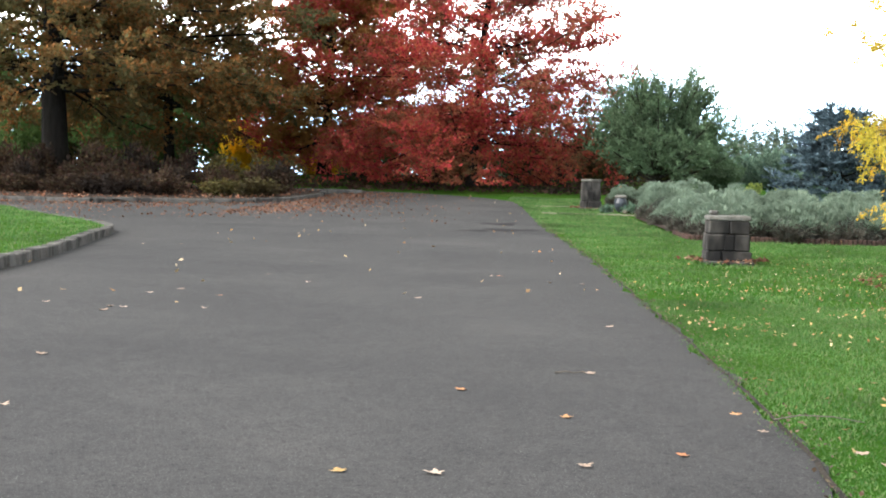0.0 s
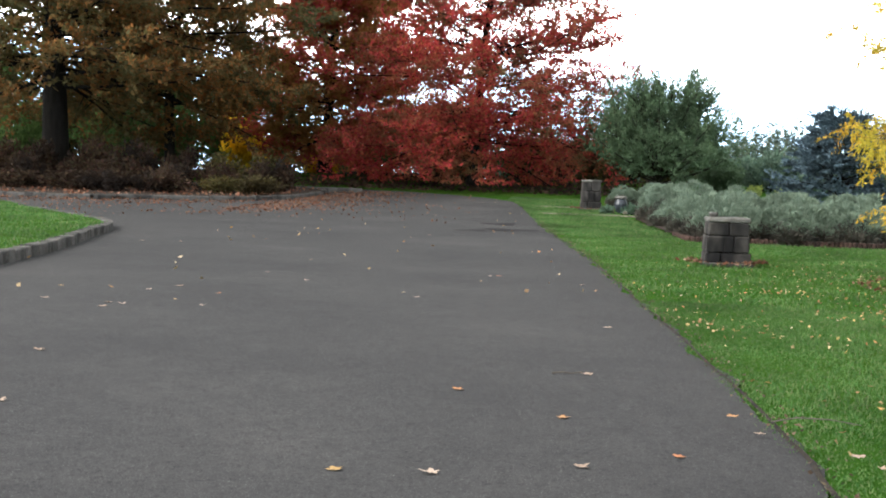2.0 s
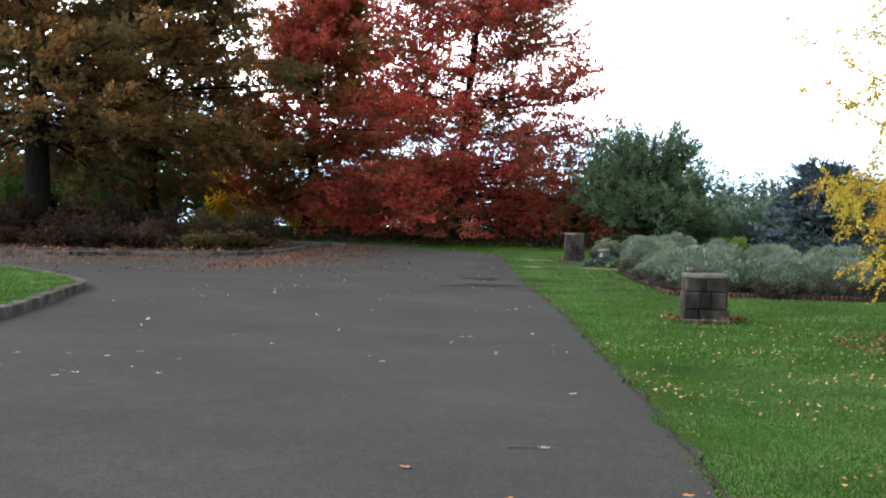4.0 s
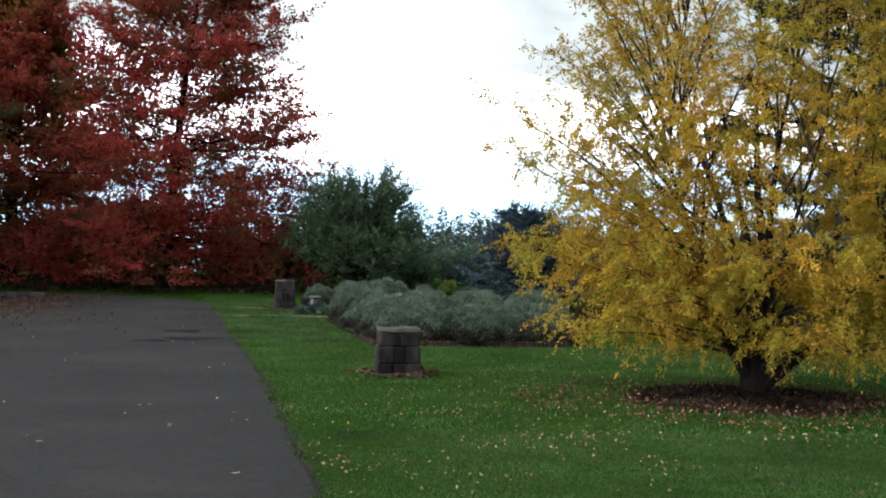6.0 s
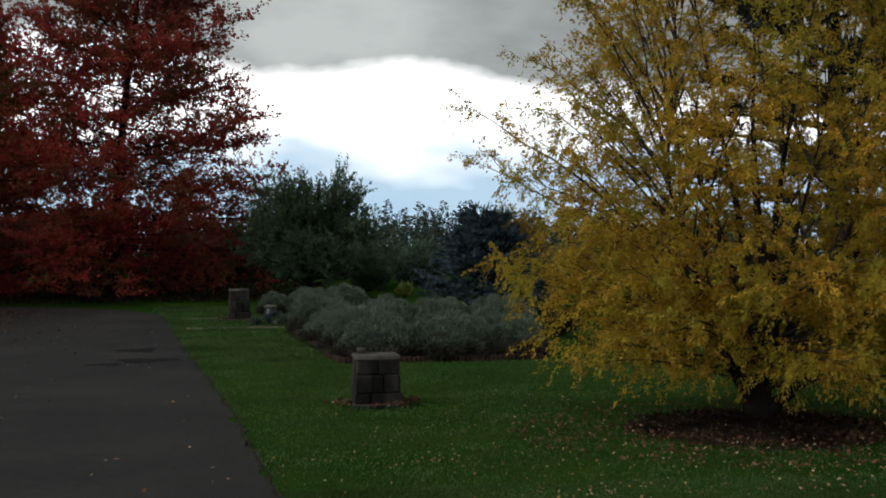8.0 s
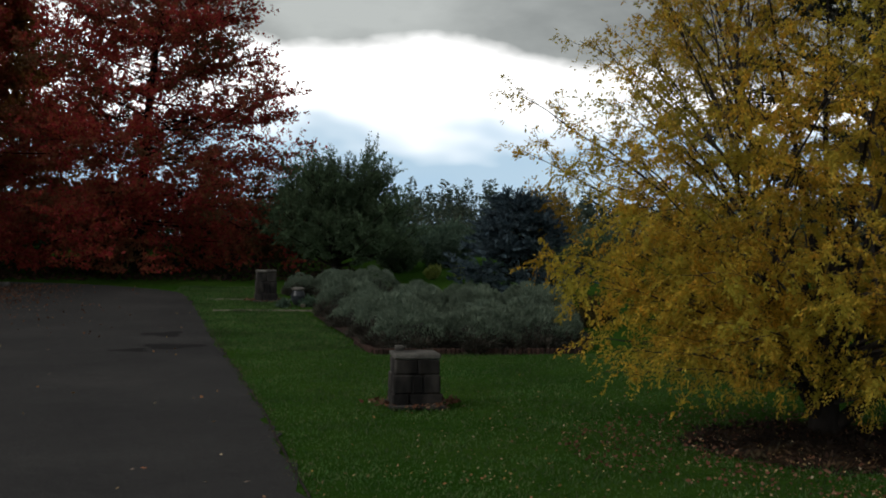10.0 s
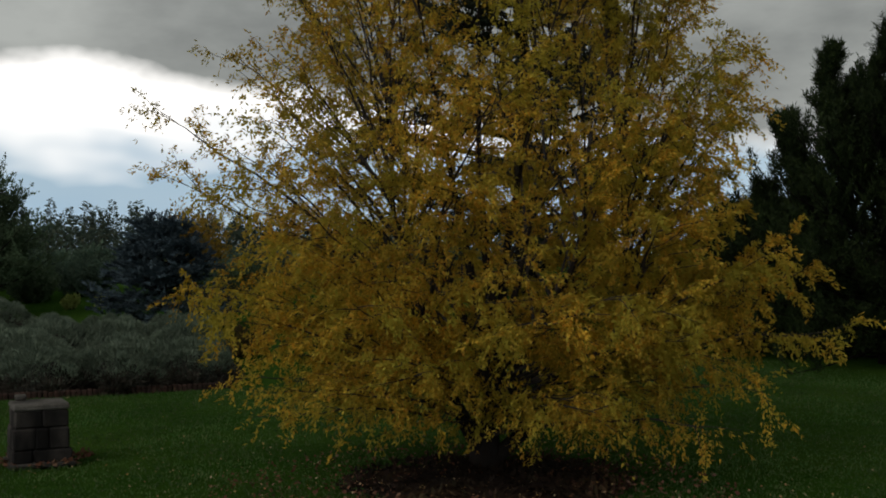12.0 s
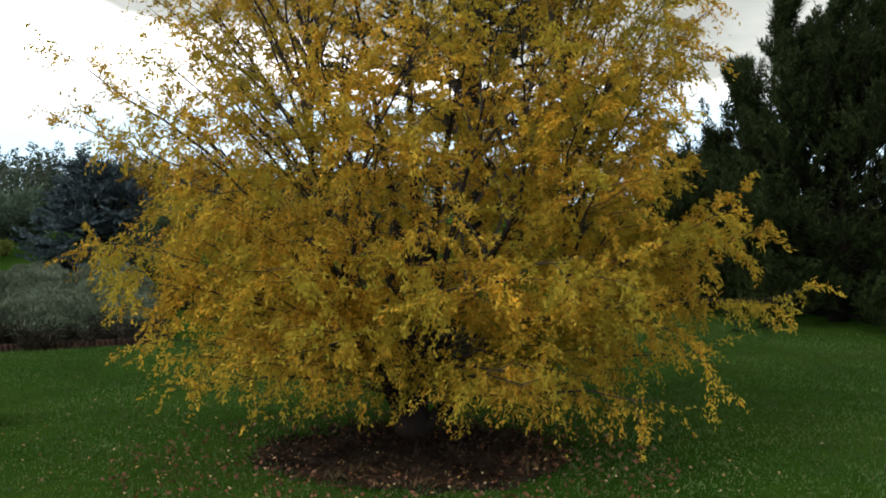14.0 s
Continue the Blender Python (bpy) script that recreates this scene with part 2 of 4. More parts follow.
M_SPRUCE = leaf_material("blue_needles", [(0.076, 0.112, 0.136), (0.050, 0.078, 0.098), (0.120, 0.168, 0.192)], 0.9, 0.05)
M_PINE = leaf_material("pine_needles", [(0.024, 0.040, 0.013), (0.013, 0.024, 0.008), (0.044, 0.066, 0.019)], 0.6, 0.05)
M_FIR = leaf_material("fir_needles", [(0.030, 0.045, 0.028), (0.045, 0.055, 0.032), (0.055, 0.045, 0.035)], 0.4, 0.1)
# Distance haze is painted in: base greens are lightened and blued.
M_FAR = leaf_material("hazed_foliage", [(0.074, 0.108, 0.084), (0.056, 0.088, 0.072), (0.096, 0.126, 0.090), (0.092, 0.098, 0.064)], 0.05, 0.1)
# Lightened to paint blue haze onto the background trees; nearer plants share it.
M_TEAL = leaf_material("blue_green_leaves", [(0.085, 0.135, 0.095), (0.11, 0.16, 0.11), (0.065, 0.11, 0.08)], 0.3, 0.3)
M_LIME = leaf_material("lime_leaves", [(0.40, 0.45, 0.14), (0.32, 0.38, 0.10)], 0.6, 0.4)
M_AMBER = leaf_material("amber_leaves", [(0.34, 0.20, 0.03), (0.20, 0.16, 0.03), (0.42, 0.24, 0.035)], 0.6, 0.4)
M_GRASS = leaf_material("grass_blades", [(0.055, 0.138, 0.034), (0.088, 0.168, 0.047), (0.130, 0.184, 0.066), (0.041, 0.106, 0.028), (0.069, 0.150, 0.040), (0.155, 0.168, 0.084)], 0.8, 0.35, 0.8)
M_LITTER = leaf_material("fallen_leaf_mix", [(0.40, 0.27, 0.08), (0.46, 0.36, 0.20), (0.32, 0.14, 0.06), (0.50, 0.42, 0.28), (0.38, 0.22, 0.07), (0.22, 0.12, 0.06), (0.44, 0.32, 0.14)], 0.5, 0.1)
M_GREEN = leaf_material("shade_green_leaves", [(0.095, 0.165, 0.048), (0.072, 0.130, 0.038), (0.14, 0.21, 0.06)], 0.5, 0.42)
M_DEBRIS = leaf_material("brown_debris", [(0.11, 0.075, 0.048), (0.06, 0.043, 0.031), (0.17, 0.13, 0.085), (0.09, 0.05, 0.032)], 0.5, 0.1)
M_LITTER_RED = leaf_material("fallen_red_brown_leaves", [(0.17, 0.066, 0.040), (0.105, 0.046, 0.028), (0.20, 0.092, 0.052), (0.20, 0.13, 0.085)], 0.5, 0.1)


# ---- helpers of the build ----
def H(x, y):
    """Height of the land: level at the front, rising gently beyond the first post."""
    d = np.clip(y, 20, 46) - 20
    return 0.0015 * d * d


def mesh_ob(name, verts, faces, mat, parent=None, label="", smooth=False):
    me = bpy.data.meshes.new(name)
    me.from_pydata([tuple(v) for v in verts], [], [tuple(f) for f in faces])
    me.materials.append(mat)
    if smooth:
        me.polygons.foreach_set("use_smooth", [True] * len(me.polygons))
    ob = new(name, me)
    ob.parent = parent
    if label:
        ob["label"] = label
    return ob


def island_mesh(name, verts, per, mat, parent=None, label=""):
    """verts: (n, per, 3); every row is one face, an island of its own."""
    n = len(verts)
    me = bpy.data.meshes.new(name)
    me.vertices.add(n * per)
    me.vertices.foreach_set("co", np.ascontiguousarray(verts, dtype=np.float32).ravel())
    me.loops.add(n * per)
    me.loops.foreach_set("vertex_index", np.arange(n * per, dtype=np.int32))
    me.polygons.add(n)
    me.polygons.foreach_set("loop_start", np.arange(0, n * per, per, dtype=np.int32))
    me.polygons.foreach_set("loop_total", np.full(n, per, dtype=np.int32))
    me.update(calc_edges=True)
    me.materials.append(mat)
    ob = new(name, me)
    ob.parent = parent
    if label:
        ob["label"] = label
    return ob


def part(name, bm, mat, parent, label=""):
    me = bpy.data.meshes.new(name)
    bm.to_mesh(me)
    bm.free()
    me.materials.append(mat)
    ob = new(name, me)
    ob.parent = parent
    if label:
        ob["label"] = label
    return ob


def unit(v):
    return v / np.maximum(np.linalg.norm(v, axis=-1, keepdims=True), 1e-9)


def leaves(rng, pos, way, length, width, spread=0.7, up=0.35, droop=0.0):
    """Leaf faces (kite-shaped) at pos, growing along way with some spread."""
    n = len(pos)
    d = unit(way + rng.normal(0, spread, (n, 3)) + np.array((0, 0, -droop)))
    s = unit(np.cross(d, rng.normal(0, 1, (n, 3)) + np.array((0, 0, up * 3))))
    ln = (length * rng.uniform(0.65, 1.25, n))[:, None]
    wd = (width * rng.uniform(0.65, 1.25, n))[:, None]
    nrm = np.cross(d, s)
    mid = pos + d * ln * 0.45 + nrm * wd * 0.12
    tip = pos + d * ln - nrm * ln * 0.10
    return np.stack((pos, mid + s * wd / 2, tip, mid - s * wd / 2), axis=1)


def tubes(lines, sides=5):
    """Tapering tubes along lines of (points, radii); thin ones are three-sided."""
    verts, faces = [], []
    most = sides
    for pts, rad in lines:
        base, k = len(verts), len(pts)
        sides = most if rad[0] > 0.03 else 3
        for i in range(k):
            t = pts[min(i + 1, k - 1)] - pts[max(i - 1, 0)]
            t = t / (np.linalg.norm(t) + 1e-9)
            a = np.cross(t, (0.31, 0.95, 0.05))
            a = a / (np.linalg.norm(a) + 1e-9)
            b = np.cross(t, a)
            for j in range(sides):
                w = 2 * math.pi * j / sides
                verts.append(pts[i] + rad[i] * (math.cos(w) * a + math.sin(w) * b))
        for i in range(k - 1):
            for j in range(sides):
                j2 = (j + 1) % sides
                faces.append((base + i * sides + j, base + i * sides + j2, base + (i + 1) * sides + j2, base + (i + 1) * sides + j))
    return verts, faces


def bough(rng, start, way, length, steps, lift, wobble):
    """A bending line from start: lift turns it upwards (or down) as it goes."""
    pts, d = [np.array(start, float)], np.array(way, float)
    d = d / np.linalg.norm(d)
    for i in range(steps):
        d = d + np.array((0, 0, lift / steps)) + rng.normal(0, wobble, 3)
        d = d / np.linalg.norm(d)
        pts.append(pts[-1] + d * length / steps)
    return np.array(pts)


def along(pts, s):
    k = s * (len(pts) - 1)
    i = min(int(k), len(pts) - 2)
    return pts[i] + (k - i) * (pts[i + 1] - pts[i]), unit(pts[i + 1] - pts[i])


def tree(name, at, rng, height, radius, profile, elev, lift, crown_from, n_main, n_side, n_twig, n_leaf, leaf, mat, bark,
         side_len=0.42, twig_len=0.5, lean=(0, 0), stems=1, flat=0.35, droop=0.0, spread=0.7, sides=6, bias=(0, 0), thin=0.0, tiers=0, shoots=0, shoot_len=(0.45, 0.95), fork=0.30, limb=0.13, thick=0.42, low=1.0, label="", category="tree"):
    """A tree: trunk with limbs and twigs in one mesh, the crown's leaves in another.
    profile(u), elev(u): limb length and angle above level, by height u in the crown."""
    root = tagged(new(name), label, category)
    root.location = (at[0], at[1], float(H(at[0], at[1])) - 0.03)
    lines, lp, lw = [], [], []
    trunks = []
    for s in range(stems):
        a = 2 * math.pi * s / max(1, stems) + rng.uniform(0, 1)
        out = 0.0 if stems == 1 else fork
        way = np.array((math.cos(a) * out + lean[0], math.sin(a) * out + lean[1], 1.0))
        hh = height * (1.0 if s == 0 else rng.uniform(0.75, 0.95))
        pts = bough(rng, (0.04 * math.cos(a) * (stems > 1), 0.04 * math.sin(a) * (stems > 1), 0), way, hh, 12, 0.15 if stems > 1 else 0.0, 0.03)
        rb = radius if stems == 1 else radius * 0.7
        k = np.linspace(0, 1, 13)
        rad = rb * (1 - k) ** (0.8 if stems == 1 else 1.7) + 0.010
        rad[0] *= 1.35
        trunks.append(pts)
        lines.append((pts, rad))
    for i in range(n_main):
        u = ((i + rng.uniform(0.2, 0.8)) / n_main) ** low
        if tiers:
            u = (int(u * tiers) + 0.5 + rng.uniform(-0.12, 0.12)) / tiers
        tr = trunks[i % stems]
        f = crown_from + (1 - crown_from) * u * 0.98
        p0, _ = along(tr, f)
        az = i * 2.39996 + rng.uniform(-0.5, 0.5)
        e = radians(elev(u)) + rng.normal(0, 0.15)
        ln = profile(u) * rng.uniform(0.72, 1.08) * (1 + bias[0] * math.cos(az) + bias[1] * math.sin(az))
        m = bough(rng, p0, (math.cos(az) * math.cos(e), math.sin(az) * math.cos(e), math.sin(e)), ln, 7, lift, 0.06)
        r0 = max(0.010, radius * (thick if stems == 1 else limb) * (1 - f) ** 0.6 + 0.006)
        lines.append((m, np.linspace(r0, 0.006, 8)))
        for j in range(shoots if u > 0.25 else 0):
            q, d = along(m, rng.uniform(0.45, 1.0))
            b = bough(rng, q, d * 0.25 + np.array((0, 0, 1.0)), rng.uniform(*shoot_len), 4, 0.2, 0.05)
            lines.append((b, np.linspace(0.008, 0.003, 5)))
            t = rng.uniform(0.1, 1.0, 26)
            lp.append(np.array([along(b, v)[0] for v in t]) + rng.normal(0, 0.03, (26, 3)))
            lw.append(np.repeat(unit(d * 0.4 + np.array((0, 0, 0.6)))[None], 26, 0))
        for j in range(n_side):
            s = (0.18 if stems == 1 else 0.06) + (0.82 if stems == 1 else 0.94) * (j + rng.uniform(0, 1)) / n_side
            q, d = along(m, s)
            sg = 1 if j % 2 else -1
            w = radians(rng.uniform(30, 75)) * sg
            hd = np.array((d[0] * math.cos(w) - d[1] * math.sin(w), d[0] * math.sin(w) + d[1] * math.cos(w), d[2] + rng.normal(0.05, flat)))
            sl = ln * side_len * (1.15 - 0.75 * s) * rng.uniform(0.6, 1.15) + 0.15
            b = bough(rng, q, hd, sl, 4, lift * 0.5, 0.09)
            lines.append((b, np.linspace(max(0.006, r0 * 0.35 * (1.1 - s)), 0.003, 5)))
            nl = max(3, int(n_leaf * (1 - thin * u)))
            for k in range(n_twig):
                g, d2 = along(b, 0.2 + 0.8 * (k + rng.uniform(0, 1)) / n_twig)
                td = unit(d2 + rng.normal(0, 0.6, 3) * np.array((1, 1, flat * 1.6)))
                tl = twig_len * rng.uniform(0.5, 1.2)
                t = rng.uniform(0.0, 1.0, nl)[:, None]
                lp.append(g + td * tl * t + rng.normal(0, 0.05 * twig_len, (nl, 3)) + np.array((0, 0, -droop)) * t * t * tl)
                lw.append(np.repeat(td[None], nl, 0))
    v, f = tubes(lines[:stems], max(8, sides))
    mesh_ob("trunk", v, f, bark, root, smooth=True)
    v, f = tubes(lines[stems:], sides)
    mesh_ob("limb", v, f, bark, root, smooth=True)
    lp, lw = np.concatenate(lp), np.concatenate(lw)
    keep = lp[:, 2] > 0.12
    island_mesh("crown", leaves(rng, lp[keep], lw[keep], leaf[0], leaf[1], spread, droop=droop), 4, mat, root)
    return root


def rng_of(seed):
    return np.random.default_rng(seed)


def inside(poly, x, y):
    """Which of the points x, y lie in the polygon."""
    res = np.zeros(np.shape(x), bool)
    n = len(poly)
    for i in range(n):
        (x0, y0), (x1, y1) = poly[i], poly[(i + 1) % n]
        if y0 == y1:
            continue
        c = ((y0 > y) != (y1 > y)) & (x < (x1 - x0) * (y - y0) / (y1 - y0) + x0)
        res ^= c
    return res


def smooth_line(pts, step):
    """A rounded line through pts, with points about step apart."""
    p = [np.array(q, float) for q in pts]
    p = [2 * p[0] - p[1]] + p + [2 * p[-1] - p[-2]]
    out = []
    for i in range(1, len(p) - 2):
        n = max(2, int(np.linalg.norm(p[i + 1] - p[i]) / step))
        for k in range(n):
            t = k / n
            out.append(0.5 * (2 * p[i] + (p[i + 1] - p[i - 1]) * t + (2 * p[i - 1] - 5 * p[i] + 4 * p[i + 1] - p[i + 2]) * t * t + (3 * p[i] - p[i - 1] - 3 * p[i + 1] + p[i + 2]) * t ** 3))
    out.append(p[-2])
    return np.array(out)


# ---- plan ----
ROAD_RIGHT = smooth_line([(2.5, -40), (2.45, -10), (2.4, 0), (2.30, 3.5), (2.22, 4.5), (2.03, 6.05), (1.72, 8.4), (1.18, 12.2), (0.78, 15.0), (0.10, 19.3), (-0.25, 21.3), (-1.6, 29.5), (-2.4, 33.6), (-2.9, 35.2), (-4.4, 36.6), (-6.3, 37.5), (-8.6, 38.0), (-14, 38.8), (-45, 40.0)], 0.25)
ISLAND = smooth_line([(-45, 25), (-20, 25.2), (-13.4, 24.2), (-10.9, 21.7), (-9.5, 20.2), (-8.0, 18.5), (-6.98, 17.2), (-6.45, 16.2), (-6.02, 14.9), (-5.12, 12.3), (-4.45, 9.9), (-3.9, 7.0), (-4.6, 4.2), (-7, 3), (-45, 3)], 0.28)
SHRUB_BED = smooth_line([(-45, 27.6), (-15.4, 28.2), (-13.2, 28.7), (-11.2, 29.4), (-9.4, 30.4), (-8.7, 31.9), (-8.5, 34.4), (-9.1, 36.0), (-10.8, 36.6), (-45, 37.4)], 0.5)


# ---- ground ----
def build_ground():
    xs = np.concatenate((-np.geomspace(1800, 42, 14), np.arange(-40, 40.1, 0.8), np.geomspace(42, 1800, 14)))
    ys = np.concatenate((-np.geomspace(1800, 42, 14), np.arange(-40, 70.1, 0.8), np.geomspace(72, 1800, 14)))
    X, Y = np.meshgrid(xs, ys)
    Z = H(X, Y) + 0.012 * np.sin(X * 1.7 + 0.6 * np.sin(Y)) * np.cos(Y * 1.3)
    nx, ny = len(xs), len(ys)
    verts = np.stack((X.ravel(), Y.ravel(), Z.ravel() - 0.02), 1)
    idx = np.arange(nx * ny).reshape(ny, nx)
    faces = np.stack((idx[:-1, :-1].ravel(), idx[:-1, 1:].ravel(), idx[1:, 1:].ravel(), idx[1:, :-1].ravel()), 1)
    tagged(mesh_ob("ground", verts, faces, M_LAWN, smooth=True), "mown green lawn that rises gently away from the drive", "ground", kind="structure")


def build_road():
    """Asphalt strips from the far left to the irregular right-hand edge."""
    rng = rng_of(3)
    verts, faces = [], []
    line = ROAD_RIGHT
    cols = 26
    for i, (x, y) in enumerate(line):
        x += 0.035 * math.sin(i * 0.9) + 0.03 * math.sin(i * 2.3 + 1) + rng.uniform(-0.03, 0.03)
        left = -45.0
        for k in range(cols):
            t = (k / (cols - 1)) ** 1.0
            xx = left + (x - left) * (1 - (1 - t) ** 1.6)
            z = float(H(xx, y)) + 0.012 + (-0.022 if k == cols - 1 else 0.0)
            verts.append((xx, y, z))
    n = len(line)
    for i in range(n - 1):
        for k in range(cols - 1):
            a = i * cols + k
            faces.append((a, a + 1, a + cols + 1, a + cols))
    tagged(mesh_ob("road", verts, faces, M_ASPHALT, smooth=True), "grey asphalt drive with worn edges and scattered leaves", "road", kind="structure")


def filled(name, line, height, mat, label, category):
    """A raised bed inside a closed outline: a fan of quads towards its middle line."""
    bm = bmesh.new()
    ring = [bm.verts.new((x, y, float(H(x, y)) + height)) for x, y in line]
    face = bm.faces.new(ring)
    bmesh.ops.triangulate(bm, faces=[face])
    if bm.faces and sum(f.normal.z for f in bm.faces) < 0:
        bmesh.ops.reverse_faces(bm, faces=bm.faces[:])
    ob = part(name, bm, mat, None)
    return tagged(ob, label, category, kind="structure")


build_ground()
build_road()
filled("island_lawn", ISLAND, 0.115, M_LAWN, "raised green lawn island inside a block kerb", "lawn")
filled("mulch_bed", SHRUB_BED, 0.10, M_MULCH, "dark bark mulch of the shrub bed inside its kerb", "planting bed")


# ---- trees ----
GOLD_AT = (6.33, 12.76)
GOLD_SHAPE = [(0.5, 1.5), (0.8, 2.0), (1.2, 2.4), (2.0, 2.42), (2.9, 2.38), (3.6, 2.3), (4.5, 2.0), (5.5, 1.4), (6.5, 0.7), (7.1, 0.15)]


def golden_tree():
    """A short thick bole that forks into upright stems; long limbs reach out to a broad open crown."""
    rng = rng_of(15)
    root = tagged(new("golden_tree"), "spreading multi-stemmed tree in golden yellow leaf on the lawn", "tree")
    root.location = (*GOLD_AT, -0.03)
    zs, rs = [p[0] for p in GOLD_SHAPE], [p[1] for p in GOLD_SHAPE]
    bole = np.array([(0, 0, -0.05), (-0.03, 0.0, 0.14), (-0.02, 0.02, 0.42), (0.05, 0.03, 0.72), (0.10, 0.0, 1.02)])
    lines = [(bole, np.array((0.20, 0.150, 0.130, 0.150, 0.10)))]
    stems = []
    for i, (az, lean, z0, top, r) in enumerate(((1.0, 0.10, 0.90, 6.9, 0.085), (3.5, 0.50, 0.22, 4.8, 0.090), (0.0, 0.40, 0.34, 5.4, 0.085), (2.2, 0.30, 0.72, 6.1, 0.075),
                                                 (4.7, 0.26, 0.80, 6.3, 0.075), (5.9, 0.80, 0.10, 3.8, 0.090), (2.9, 0.20, 0.95, 6.6, 0.070), (0.6, 0.30, 0.85, 4.8, 0.060))):
        p0, _ = along(bole, (z0 + 0.05) / 1.07)
        pts = bough(rng, p0, (math.cos(az) * lean * 1.5, math.sin(az) * lean * 1.5, 1.0), (top - z0) * math.hypot(1, lean), 14, 0.35, 0.045)
        far = np.maximum(np.hypot(pts[:, 0], pts[:, 1]), 1e-6)
        pts[:, :2] *= np.minimum(1.0, (0.25 + 0.42 * np.interp(pts[:, 2], zs, rs)) / far)[:, None]
        lines.append((pts, 0.85 * r * (1 - np.linspace(0, 1, 15)) ** 3.0 + 0.006))
        stems.append(pts)
    ends = []
    for i in range(230):
        u = (i + rng.uniform(0, 1)) / 230
        z = 0.95 + 6.0 * u ** 1.15
        az = i * 2.39996 + rng.uniform(-0.4, 0.4)
        r = float(np.interp(z, zs, rs)) * rng.uniform(0.74, 1.06)
        ends.append((r * math.cos(az), r * math.sin(az), z))
    for i in range(16):
        az, r = i * 2.39996 + 0.4, rng.uniform(1.2, 2.05)
        ends.append((r * math.cos(az), r * math.sin(az), rng.uniform(0.62, 0.98)))
    # long loose limbs that stand out of the crown
    for side, depth, z in ((-3.0, -0.3, 3.35), (-2.95, 0.2, 2.75), (-2.75, -0.2, 1.75), (2.95, 0.0, 1.8), (2.95, -0.6, 1.3), (2.5, 0.2, 3.7), (2.3, -1.0, 0.85), (-2.5, 0.4, 4.0), (1.7, -1.7, 0.62), (0.75, -2.0, 0.80), (-1.6, -1.4, 0.72), (-2.3, 0.6, 0.85), (1.2, 1.6, 0.75)):
        ends.append((side * 0.92 + depth * 0.39, -side * 0.39 + depth * 0.92, z))
    lp, lw = [], []
    for x, y, z in ends:
        r = math.hypot(x, y)
        end = np.array((x, y, z))
        if z < 1.5:
            start, _ = along(bole, min(1.0, max(0.30, 0.10 + 0.5 * z)))
            bend = start * 0.45 + end * 0.55 + np.array((0, 0, 0.20))
        else:
            z0 = max(0.75, z - 0.25 - r * (0.16 + 0.11 * z))
            best = None
            for st in stems:
                k = int(np.argmin(np.abs(st[:, 2] - z0)))
                d = float(np.hypot(st[k, 0] - x, st[k, 1] - y)) + rng.uniform(0, 0.5)
                if best is None or d < best[0]:
                    best = (d, st[k])
            start = best[1]
            bend = start * 0.5 + end * 0.5 + np.array((0, 0, 0.10 * r))
        t = np.linspace(0, 1, 9)[:, None]
        m = start * (1 - t) ** 2 + bend * 2 * t * (1 - t) + end * t * t + rng.normal(0, 0.025, (9, 3)) * t
        ln = float(np.linalg.norm(end - start))
        lines.append((m, np.linspace(0.006 + 0.0075 * ln, 0.003, 9)))
        full = float(np.interp(z, (0.5, 0.95, 1.6, 2.3, 3.0, 3.8, 7.0), (0.45, 0.62, 1.05, 1.12, 0.95, 0.62, 0.50)))
        full *= 1.0 + 0.42 * (0.92 * x - 0.39 * y) / max(r, 0.5) * min(1.0, z / 3) * max(0.0, min(1.0, (4.6 - z) / 1.4))
        n_side = 4 + int(2.9 * ln)
        for j in range(n_side):
            f = 0.22 + 0.78 * (j + rng.uniform(0, 1)) / n_side
            q, d = along(m, f)
            w = radians(rng.uniform(25, 70)) * (1 if j % 2 else -1)
            hd = np.array((d[0] * math.cos(w) - d[1] * math.sin(w), d[0] * math.sin(w) + d[1] * math.cos(w), d[2] * 0.55 + rng.normal(0.04, 0.20)))
            b = bough(rng, q, hd, (0.20 + 0.24 * ln * (1.15 - 0.8 * f)) * rng.uniform(0.6, 1.2), 4, -0.12 if z < 2.6 else 0.2, 0.10)
            lines.append((b, np.linspace(0.005, 0.002, 5)))
            for k in range(5):
                g, d2 = along(b, 0.15 + 0.85 * (k + rng.uniform(0, 1)) / 5)
                td = unit(d2 + rng.normal(0, 0.6, 3) + np.array((0, 0, -0.15)))
                nl = max(4, int(rng.uniform(25, 50) * full))
                t = rng.uniform(0, 1, nl)[:, None]
                tl = rng.uniform(0.12, 0.30)
                lp.append(g + td * tl * t + rng.normal(0, 0.016, (nl, 3)) + np.array((0, 0, -0.10)) * t * t)
                lw.append(unit(np.repeat(td[None], nl, 0) * 0.6 + rng.normal(0, 0.25, (nl, 3)) + np.array((0, 0, -0.45))))
    v, f = tubes(lines[:9], 9)
    mesh_ob("trunk", v, f, M_BARK_PALE, root, smooth=True)
    v, f = tubes(lines[9:], 6)
    mesh_ob("limb", v, f, M_LIMB, root, "thin grey-brown limbs and twigs", smooth=True)
    lp, lw = np.concatenate(lp), np.concatenate(lw)
    keep = lp[:, 2] > 0.22
    island_mesh("crown", leaves(rng, lp[keep], lw[keep], 0.047, 0.019, 0.45), 4, M_YELLOW, root)


